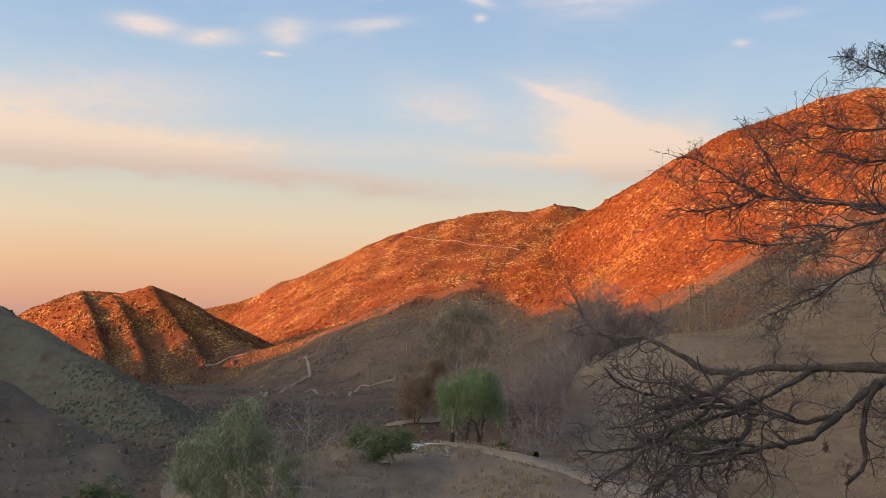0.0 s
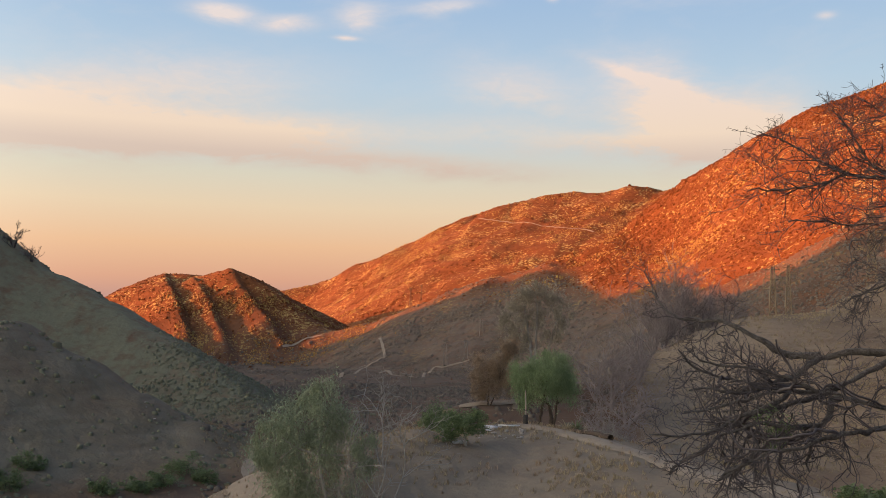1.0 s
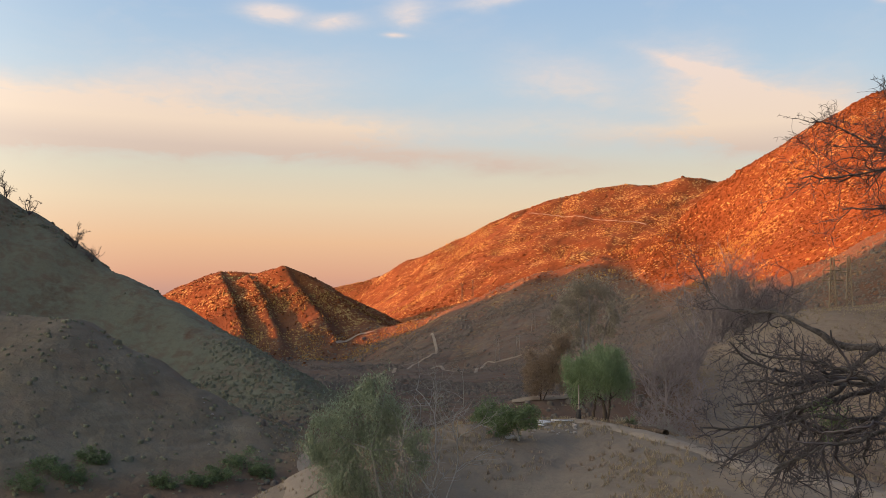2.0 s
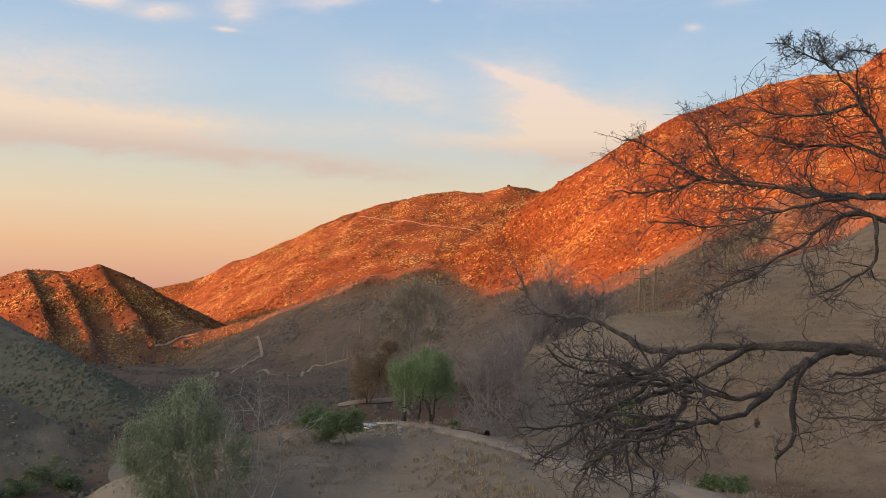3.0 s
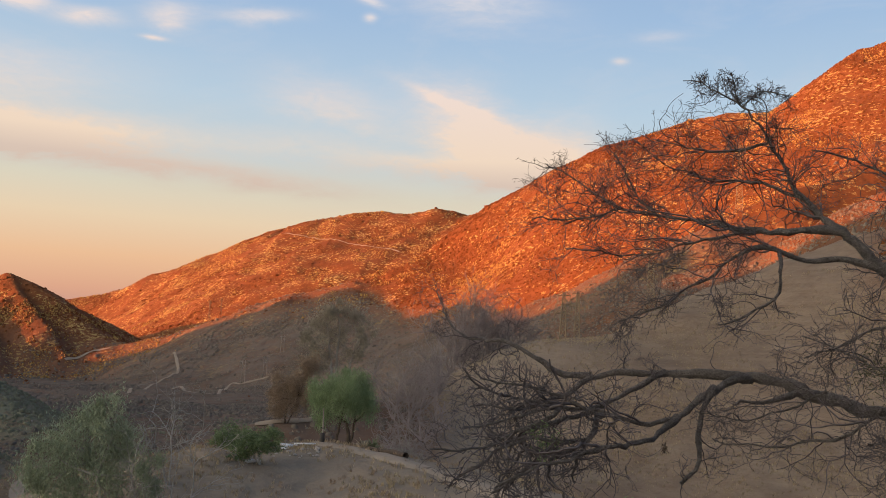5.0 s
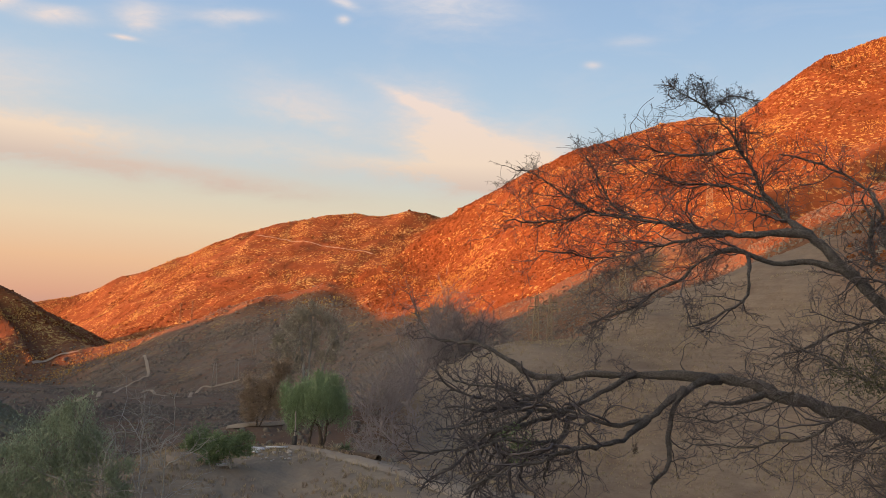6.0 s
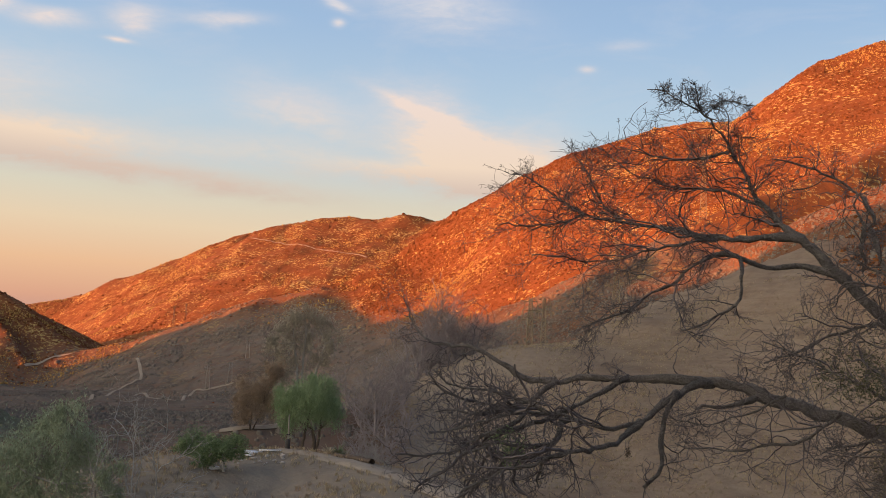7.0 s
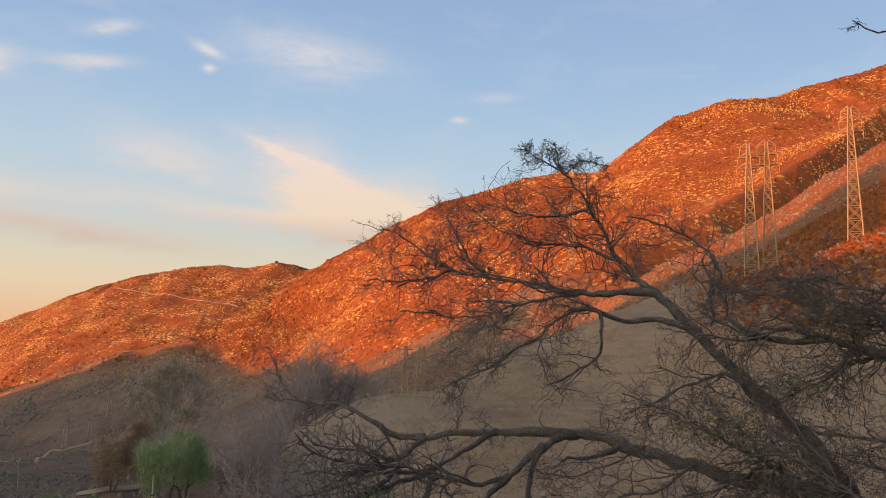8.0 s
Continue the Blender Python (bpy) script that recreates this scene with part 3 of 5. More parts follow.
def scatter(name, count, span, reach, size, mat, label, density, seed, category="scrub", squat=0.75):
    """Bushes strewn evenly over a sector, thinned by the ground's cover, as one object of stuff."""
    rng = np.random.default_rng(seed)
    az = np.radians(rng.uniform(span[0], span[1], count))
    r = np.sqrt(rng.uniform(reach[0] ** 2, reach[1] ** 2, count))
    X, Y = r * np.sin(az), r * np.cos(az)
    Z, C = terrain(X, Y)
    Z2 = terrain(X * (1 + 6 / r), Y * (1 + 6 / r))[0]
    faces = (Z2 - EYE[2]) / (r + 6) > (Z - EYE[2]) / r - 0.004
    patch = 0.5 + 0.5 * fbm(X, Y, 55, 3, seed) + 0.25 * fbm(X, Y, 12, 2, seed + 9)
    keep = faces & (rng.uniform(0, 1, count) < density(C, patch, X, Y))
    for wx, wy, wide in WAYS:
        keep &= (X - wx) ** 2 + (Y - wy) ** 2 > (0.5 * wide + 0.9) ** 2
    s = rng.lognormal(0, 0.35, keep.sum()) * size * (np.clip(r[keep] / 850, 0.5, 1.1) if reach[0] > 300 else 1.0)
    V, F = clumps(np.stack([X, Y, Z], -1)[keep], s, s * rng.uniform(0.6, 1.0, keep.sum()) * squat, seed)
    me = fast_mesh(name, V, F, mat)
    if category == "scrub":
        me.polygons.foreach_set("use_smooth", np.ones(len(me.polygons), bool))
    return tagged(new(name, me), label, category, kind="stuff")


def spline(pts, step=0.12):
    """A smooth line through the points (Catmull-Rom)."""
    p = np.asarray(pts, float)
    p = np.concatenate([[2 * p[0] - p[1]], p, [2 * p[-1] - p[-2]]])
    out = []
    for a, b, c, d in zip(p, p[1:], p[2:], p[3:]):
        n = max(2, int(np.linalg.norm(c - b) / step))
        t = np.linspace(0, 1, n, endpoint=False)[:, None]
        out.append(0.5 * (2 * b + (c - a) * t + (2 * a - 5 * b + 4 * c - d) * t ** 2 + (3 * b - a - 3 * c + d) * t ** 3))
    out.append(p[-2][None])
    return np.concatenate(out)


def unit(v):
    return v / (np.linalg.norm(v) + 1e-9)


def sprout(build, rng, start, heading, length, radius, level, spec):
    """A crooked twig with its own side twigs."""
    n = spec["steps"][level]
    pts, d = [np.array(start)], unit(heading)
    for _ in range(n):
        d = unit(d + rng.normal(0, spec["crook"], 3) + np.array([0, 0, spec["lift"]]))
        pts.append(pts[-1] + d * length / n)
        if "roof" in spec and spec["roof"](pts[-1]) > rng.uniform(-0.5, 0.3):
            break
    pts = np.array(pts)
    n = len(pts) - 1
    build.tube(pts, np.linspace(radius, max(radius * 0.4, spec["thin"]), n + 1), 4 if level == 0 else 3)
    if level + 1 < len(spec["steps"]):
        for _ in range(rng.poisson(spec["kids"][level])):
            k = rng.integers(max(1, n // 4), n + 1)
            side = unit(rng.normal(0, 1, 3))
            sprout(build, rng, pts[k], 0.75 * unit(pts[k] - pts[k - 1]) + 0.8 * side, length * rng.uniform(0.3, 0.6), max(radius * 0.5, spec["thin"]), level + 1, spec)


def lobes_crown(rng, lobes, count, leaf, hang=0.0, flat=0.6, bunch=70):
    """Leaf quads in ragged bunches over ellipsoid lobes (x, y, z, rx, ry, rz): n x 4 x 3. hang: how far leaves trail down."""
    w = np.array([l[3] * l[4] + l[4] * l[5] + l[3] * l[5] for l in lobes])
    knots = max(6, count // bunch)
    L = np.array(lobes)[rng.choice(len(lobes), knots, p=w / w.sum())]
    v = rng.normal(0, 1, (knots, 3))
    v /= np.linalg.norm(v, axis=1)[:, None]
    heart = L[:, :3] + v * L[:, 3:] * (rng.uniform(0, 1, knots) ** 0.35 * (1 + rng.normal(0, 0.10, knots)))[:, None]
    reach = L[:, 3:].mean(1) * rng.uniform(0.12, 0.30, knots)
    size = rng.lognormal(0, 0.5, knots)
    pick = rng.choice(knots, count, p=size / size.sum())
    c = rng.normal(0, 1, (count, 3)) * reach[pick][:, None]
    c[:, 2] -= hang * 1.6 * np.abs(rng.normal(0, 1, count)) * reach[pick]
    c = heart[pick] + c * np.array([1, 1, 0.8 + hang])
    u = rng.normal(0, 1, (count, 3))
    u[:, 2] = u[:, 2] * flat - hang * 3
    u /= np.linalg.norm(u, axis=1)[:, None]
    s = np.cross(u, rng.normal(0, 1, (count, 3)))
    s /= np.linalg.norm(s, axis=1)[:, None] + 1e-9
    ln, wd = leaf[0] * rng.uniform(0.6, 1.3, count)[:, None], leaf[1] * rng.uniform(0.6, 1.3, count)[:, None]
    a, b = u * ln / 2, s * wd / 2
    return np.stack([c - a - b * .4, c - a + b * .4, c + a + b, c + a - b], 1)


def leafy_tree(name, place, label, category, trunks, lobes, count, leaf, mat, bark, hang=0.0, seed=1, turn=0.0, group="", bunch=70):
    """A tree or bush at its base: trunks (lists of points and two radii) and a crown of leaves on lobes, in metres from the base."""
    rng = np.random.default_rng(seed)
    top = empty(name, place, label, category, group)
    top.rotation_euler = (0, 0, turn)
    for pts, r0, r1 in trunks:
        line_ = spline(pts, 0.4)
        line_[1:-1] += rng.normal(0, r0 * 0.25, (len(line_) - 2, 3))
        b = Build().tube(line_, np.linspace(r0, r1, len(line_)), 7)
        part("trunk", b.mesh("trunk", bark), top)
    # limbs out to each lobe
    for k, l in enumerate(lobes[:7]):
        src = trunks[k % len(trunks)][0][-1]
        mid = (np.array(src) + np.array(l[:3])) / 2 + rng.normal(0, 0.2, 3)
        b = Build().tube(spline([src, mid, l[:3]], 0.5), np.linspace(trunks[0][2], 0.02, len(spline([src, mid, l[:3]], 0.5))), 5)
        part("limb", b.mesh("limb", bark), top)
    part("crown", Build().quads(lobes_crown(rng, lobes, count, leaf, hang, 0.6, bunch)).mesh("crown", mat), top)
    return top


def bare_bush(name, place, label, category, tall, wide, stems, seed, mat, thin=0.012, group="", kids=(5, 5, 3), lift=0.05, girth=0.012):
    """A leafless bush or small tree: stems from one root, each with its twigs."""
    rng = np.random.default_rng(seed)
    top = empty(name, place, label, category, group)
    spec = {"steps": (7, 6, 4, 3), "kids": kids, "crook": 0.22, "lift": lift, "thin": thin}
    for i in range(stems):
        a = 6.283 * i / stems + rng.uniform(-.5, .5)
        lean = rng.uniform(0.15, 1.0) * wide / tall
        b = Build()
        sprout(b, rng, (0.1 * math.cos(a), 0.1 * math.sin(a), 0), (lean * math.cos(a), lean * math.sin(a), 1.0), tall * rng.uniform(0.65, 1.0), tall * girth + thin, 0, spec)
        part("stem", b.mesh("stem", mat), top)
    return top


# ---- the tracks ----
WAYS = []      # points along the tracks, kept clear of scrub


def track(name, label, turns, wide, rise=0.14):
    """A worn track laid over the ground along sight lines (heading, angle)."""
    line_ = spline([seat(*t) for t in turns], 2.0)
    WAYS.extend((x, y, wide) for x, y, z in line_)
    d = np.gradient(line_[:, :2], axis=0)
    d /= np.linalg.norm(d, axis=1)[:, None] + 1e-9
    side = np.stack([-d[:, 1], d[:, 0]], 1)
    rng = np.random.default_rng(len(turns))
    rows = []
    for k in np.linspace(-1, 1, 7):
        w = wide / 2 * (1 + 0.12 * np.sin(np.arange(len(line_)) * 0.35 + k) * (abs(k) > 0.9) + 0.03 * rng.normal(size=len(line_)))
        xy = line_[:, :2] + side * (k * w)[:, None]
        lift = rise - 0.16 * k ** 4 - 0.05 * math.exp(-((abs(k) - 0.5) / 0.15) ** 2)
        rows.append(np.column_stack([xy, terrain(xy[:, 0], xy[:, 1])[0] + lift]))
    V = np.stack(rows, 1)
    n = len(line_)
    i, j = np.meshgrid(np.arange(n - 1), np.arange(6), indexing="ij")
    F = np.stack([i * 7 + j, i * 7 + j + 1, (i + 1) * 7 + j + 1, (i + 1) * 7 + j], -1).reshape(-1, 4)
    me = fast_mesh(name, V.reshape(-1, 3), F, TRACK)
    return tagged(new(name, me), label, "track", kind="structure")


track("dirt_road", "pale dirt road with worn wheel ruts along the bench", [(20.6, -11.9), (19.2, -11.3), (16.4, -10.9), (11.5, -10.3), (9.0, -9.6), (6.3, -8.95), (4.4, -8.5), (2.6, -8.12), (0.4, -7.85)], 2.7, .18)
track("dirt_path", "narrow pale footpath on the shaded slope", [(0.3, -6.35), (-0.6, -6.48), (-1.8, -6.58), (-2.8, -6.68), (-3.6, -6.8)], 2.3, .3)
track("dirt_path", "narrow pale footpath climbing the shaded hillside", [(-13.84, -5.55), (-12.24, -5.12), (-10.28, -4.59), (-8.97, -3.85), (-8.61, -3.52), (-8.97, -2.44)], 2.4, .5)
track("dirt_path", "narrow pale footpath crossing the shaded hillside", [(-9.0, -4.75), (-8.2, -4.7), (-6.7, -4.95), (-5.6, -4.6), (-4.6, -4.25), (-3.0, -3.8)], 2.4, .5)
track("dry_wash", "bare pale soil along the canyon floor", [(-15.6, -9.3), (-16.6, -10.2), (-17.2, -11.4), (-17.0, -13.0)], 3.4, .16)
track("ridge_path", "pale fire road along the lit spur", [(-15.2, -3.1), (-13.8, -2.6), (-12.7, -2.3)], 4, .7)
track("ridge_path", "pale fire road on the far lit ridge", [(-2.6, 5.55), (0.5, 5.35), (3.2, 5.0), (5.0, 4.75)], 2.4, .5)


# ---- scrub on the hills ----
scatter("chaparral", 200000, (-32, 50), (325, 1080), 1.45, SCRUB, "dark brown chaparral bushes covering the steep mountainside", lambda C, p, X, Y: np.clip(C[:, 1] * (1 - C[:, 3]) ** 4 * (p * 1.7 - 0.3), 0, 1), 21, "scrub", 0.5)
scatter("low_chaparral", 130000, (-32, 50), (325, 1080), 0.85, SCRUB, "low rusty brush between the larger chaparral bushes", lambda C, p, X, Y: np.clip(C[:, 1] * (1 - C[:, 3]) ** 4 * (0.25 + p * 0.6), 0, 1), 36, "scrub", 0.6)
scatter("distant_chaparral", 110000, (-30, 16), (1050, 2000), 1.8, SCRUB, "dark brown chaparral bushes on the far ridge and round hill", lambda C, p, X, Y: np.clip(C[:, 1] * (p * 1.3 - 0.2), 0, 1), 22, "scrub", 0.4)
scatter("canyon_scrub", 60000, (-20, 48), (105, 430), 0.8, SCRUB_SHADE, "dusty olive and brown scrub in the shaded canyon", lambda C, p, X, Y: np.clip((C[:, 1] - 0.15) * (1 - C[:, 4]) * (p * 1.5 - 0.2), 0, 1), 23, "scrub", 0.6)
scatter("hill_brush", 26000, (31, 52), (160, 330), 0.9, SCRUB, "rusty brush on the shoulder of the grass hill", lambda C, p, X, Y: np.clip((C[:, 1] - 0.3) * (p * 1.8 - 0.2), 0, 1), 37, "scrub", 0.6)
scatter("green_scrub", 42000, (-40, -8), (90, 330), 0.62, HERB, "low olive-green scrub on the shaded canyon wall", lambda C, p, X, Y: np.clip(C[:, 4] * (p * 2.2 - 0.75), 0, 1), 27, "scrub", 0.45)
# grey bushes replace the red ones where the ground is greyed for shade
scatter("slope_scrub", 120000, (-24, 50), (330, 1000), 1.5, SCRUB_SHADE, "grey-brown scrub, greyed for shade, on the lower mountain slope", lambda C, p, X, Y: np.clip(C[:, 1] * C[:, 3] * (p * 2.4 - 0.55), 0, 1), 25, "scrub", 0.45)
scatter("outcrops", 210000, (-30, 50), (330, 1080), 0.95, OUTCROP, "sun-bleached rock outcrops among the chaparral", lambda C, p, X, Y: np.clip(C[:, 2] * (1 - C[:, 3]) * (fbm(X, Y, 70, 3, 801) + 0.8 * fbm(X, Y, 14, 2, 811) - 0.2) * 2.6, 0, 1), 28, "rock", 0.9)
scatter("distant_outcrops", 90000, (-30, 16), (1050, 2000), 1.05, OUTCROP, "sun-bleached rock outcrops on the far ridge", lambda C, p, X, Y: np.clip(C[:, 2] * (fbm(X, Y, 90, 3, 821) + 0.8 * fbm(X, Y, 18, 2, 831) - 0.2) * 2.6, 0, 1), 29, "rock", 0.9)


def grass_tufts(name, label, count, span, reach, tall, mat, seed):
    """Tufts of thin upright blades strewn over dry ground."""
    rng = np.random.default_rng(seed)
    az, r = np.radians(rng.uniform(*span, count)), np.sqrt(rng.uniform(reach[0] ** 2, reach[1] ** 2, count))
    X, Y = r * np.sin(az), r * np.cos(az)
    Z, C = terrain(X, Y)
    keep = rng.uniform(0, 1, count) < np.clip((C[:, 0] - 0.2) * (0.35 + fbm(X, Y, 7, 3, seed)), 0, 1)
    P = np.repeat(np.stack([X, Y, Z], -1)[keep], 6, 0)
    n = len(P)
    P[:, :2] += rng.normal(0, 0.10, (n, 2))
    up = np.stack([rng.normal(0, .35, n), rng.normal(0, .35, n), np.ones(n)], -1) * (tall * rng.uniform(.5, 1.2, n))[:, None]
    a = rng.uniform(0, 6.283, n)
    w = np.stack([np.cos(a), np.sin(a), 0 * a], -1) * 0.035
    q = np.stack([P - w - [0, 0, .03], P + w - [0, 0, .03], P + up + w * .3, P + up - w * .3], 1)
    return tagged(new(name, Build().quads(q).mesh(name, mat)), label, "grass", kind="stuff")


grass_tufts("dry_grass", "short dry yellow grass on the bench and hillside", 80000, (-20, 50), (34, 200), .28, STRAW, 24)
grass_tufts("weeds", "brown dried weeds on the bench and hillside", 22000, (-20, 50), (34, 200), .3, RUST, 26)


# ---- the transmission line ----
def lattice_tower(place, tall, base, arms, label, group, turn=0.0):
    top = empty("lattice_tower", place, label, "pylon", group)
    top.rotation_euler = (0, 0, turn)
    half = lambda z: base / 2 * (1 - 0.80 * z / tall)
    r = tall * 0.0042
    corners = [(-1, -1), (1, -1), (1, 1), (-1, 1)]
    for cx, cy in corners:
        zs = np.linspace(-0.5, tall, 6)
        part("leg", Build().tube([(cx * half(z), cy * half(z), z) for z in zs], [r * 1.25] * 6, 4).mesh("leg", STEEL), top)
    levels = [tall * (1 - (1 - i / 13) ** 1.25) for i in range(14)]
    for (ax, ay), (bx, by) in zip(corners, corners[1:] + corners[:1]):
        b = Build()
        for z0, z1 in zip(levels, levels[1:]):
            h0, h1 = half(z0), half(z1)
            b.tube([(ax * h0, ay * h0, z0), (bx * h1, by * h1, z1)], [r * .7] * 2, 3)
            b.tube([(bx * h0, by * h0, z0), (ax * h1, ay * h1, z1)], [r * .7] * 2, 3)
            b.tube([(ax * h1, ay * h1, z1), (bx * h1, by * h1, z1)], [r * .7] * 2, 3)
        tagged(part("bracing", b.mesh("bracing", STEEL), top), kind="stuff")
    for f, w in arms:
        z, h = tall * f, half(tall * f)
        b = Build()
        for sx in (-1, 1):
            for sy in (-1, 1):
                b.tube([(sx * h, sy * h, z), (sx * w, 0, z + 0.15)], [r * .8] * 2, 3)
                b.tube([(sx * h, sy * h, z + tall * .04), (sx * w, 0, z + 0.15)], [r * .8] * 2, 3)
        b.tube([(-w, 0, z + .1), (0, 0, z), (w, 0, z + .1)], [r] * 3, 4)
        arm = tagged(part("crossarm", b.mesh("crossarm", STEEL), top), kind="stuff")
        for sx in (-1, 1):
            part("insulator", Build().tube([(sx * w, 0, z + .1), (sx * w, 0, z - tall * .055)], [r * .7, r * .7], 6).mesh("insulator", STEEL), arm)
    return top


ARMS = [(0.82, 3.0), (0.90, 2.7), (0.975, 2.2)]
for az, d, tip, label in ((38.15, 237, 15.5, "tall galvanised lattice pylon lit orange above the grass hill"), (39.25, 240, 15.6, "tall galvanised lattice pylon lit orange beside its twin"),
                          (44.15, 243, 17.2, "tall galvanised lattice pylon standing against the dark slope"), (16.0, 300, 2.6, "grey lattice pylon behind the dry grass hill"),
                          (16.9, 330, 2.7, "grey lattice pylon half hidden by the grass hill"), (21.5, 340, 6.6, "lattice pylon on the lit spur behind bare branches"),
                          (26.8, 440, 12.2, "lattice pylon on the orange mountainside"), (-6.97, 940, 0.95, "small lattice pylon on the lit spur crest"), (-6.26, 938, 1.15, "small lattice pylon on the lit spur crest")):
    x, y, z = stand(az, d, 0.3)
    tall = EYE[2] + d * math.tan(radians(tip)) - z
    lattice_tower((x, y, z), tall, max(2.4, tall * 0.105), ARMS if tall > 25 else [(0.87, tall * .09), (0.95, tall * .075)], label, "pylons of the transmission line", radians(-az))


def pole_frame(place, tall, gap, label):
    top = empty("pole_frame", place, label, "utility pole", "pole frames on the slope")
    for sx in (-1, 1):
        part("pole", Build().tube([(sx * gap * .62, 0, -.5), (sx * gap * .5, 0, tall * .5), (sx * gap * .35, 0, tall)], [.26, .23, .19], 7).mesh("pole", POLEWOOD), top)
    part("crossarm", Build().box((gap * 1.9, .3, .35), pose(0, .2, tall * .92)).mesh("crossarm", POLEWOOD), top)
    part("brace", Build().tube([(-gap * .5, 0, tall * .5), (gap * .4, 0, tall * .86)], [.1, .1], 5).mesh("brace", POLEWOOD), top)
    return top


for az, el, tip in ((-2.25, -2.15, -1.05), (-4.6, -4.25, -2.75), (-3.25, -3.75, -2.5)):
    p = seat(az, el)
    d = math.hypot(p[0], p[1])
    pole_frame(p, d * (math.tan(radians(tip)) - math.tan(radians(el))), 2.6, "weathered wooden pole frame with a crossarm on the hillside")

# ---- trees of the canyon and bench ----
leafy_tree("pepper_tree", stand(1.95, 93), "green weeping pepper tree with hanging foliage beside the dirt road", "tree",
           [([(-.5, 0, 0), (-.45, .1, 1.3), (-.2, .2, 2.6)], .17, .12), ([(.7, 0, 0), (.75, 0, 1.0), (.5, .1, 2.6)], .26, .15), ([(.9, 0, .2), (1.2, 0, 1.6), (1.3, 0, 2.8)], .16, .1)],
           [(0.3, 0, 6.3, 2.6, 2.4, 1.7), (-1.4, 0, 5.1, 1.7, 1.8, 1.7), (1.8, 0, 5.1, 1.7, 1.7, 1.7), (0.4, -1.0, 5.4, 1.9, 1.5, 1.6), (-2.3, .2, 3.7, 0.9, 1.1, 1.6), (2.6, 0, 4.4, 1.0, 1.2, 1.2), (0.9, 0, 7.4, 1.7, 1.5, 1.0), (-3.0, .8, 5.4, 1.0, 1.1, 1.4), (-2.2, -.2, 6.3, 1.1, 1.1, 1.0)],
           26000, (.27, .05), PEPPER, TRUNK, 0.5, 5, bunch=130)
leafy_tree("gum_tree", stand(1.3, 150), "tall dim olive-brown gum tree behind the pepper tree", "tree",
           [([(-1, 0, 0), (-.8, 0, 7), (-1.6, 0, 13)], .32, .16), ([(1.4, 0, 0), (2.2, 0, 7), (3.6, 0, 13.0)], .28, .14), ([(0, .5, 0), (0, .3, 8), (.3, 0, 15)], .25, .12)],
           [(-2.2, 0, 15.8, 3.8, 3.0, 2.8), (2.4, 0, 15.6, 3.8, 3.0, 2.6), (0, 0, 17.6, 3.2, 2.6, 1.8), (-4.6, 0, 12.6, 2.0, 2.0, 3.0), (4.8, 0, 13.0, 2.0, 2.0, 2.6), (0.4, 0, 12.2, 3.4, 2.4, 2.6), (-3.0, 0, 8.8, 2.2, 1.8, 2.6), (2.6, 0, 9.4, 2.0, 1.8, 2.2)],
           11000, (.42, .11), GUM_DIM, PALE_BARK, 0.3, 6, bunch=130)
leafy_tree("rusty_shrub", stand(-1.75, 140), "rust-brown dry leafy shrub below the gum tree", "shrub",
           [([(0, 0, 0), (.1, 0, 2.0), (.2, 0, 4.0)], .14, .06), ([(.4, 0, 0), (1.2, 0, 2), (1.8, 0, 4.4)], .12, .05)],
           [(-.6, 0, 6.6, 2.2, 1.9, 2.6), (2.0, 0, 6.4, 2.1, 1.9, 3.0), (-1.6, 0, 3.6, 1.6, 1.5, 2.4), (3.2, 0, 9.2, 1.8, 1.6, 2.0), (.8, 0, 3.2, 2.0, 1.6, 2.4), (3.6, 0, 4.0, 1.5, 1.5, 2.6)], 16000, (.34, .1), RUST, TRUNK, 0.2, 7, bunch=150)
leafy_tree("orange_tree", stand(-4.9, 86), "round dark green citrus tree at the edge of the bench", "tree",
           [([(0, 0, 0), (0, 0, .6), (.1, 0, 1.3)], .13, .09)], [(0, 0, 2.2, 1.8, 1.6, 1.3), (-1.0, 0, 1.7, 1.2, 1.2, 1.1), (1.1, 0, 1.7, 1.2, 1.2, 1.1), (0, -.6, 1.6, 1.5, 1.2, 1.0)], 7000, (.17, .08), CITRUS, TRUNK, 0.05, 8)
leafy_tree("orange_tree", stand(-3.35, 76), "dark green citrus tree leaning over a pale forked trunk", "tree",
           [([(.3, 0, 0), (.2, 0, .8), (0, 0, 1.5)], .12, .09), ([(.2, 0, .2), (-.3, 0, .9), (-.8, 0, 1.5)], .09, .06)],
           [(.2, 0, 2.2, 1.7, 1.4, 1.1), (-1.0, 0, 1.7, 1.2, 1.1, 1.0), (1.2, 0, 2.0, 1.0, 1.1, 1.0), (-1.5, 0, 1.0, .9, .9, .7)], 7000, (.17, .08), CITRUS, PALE_BARK, 0.05, 9)
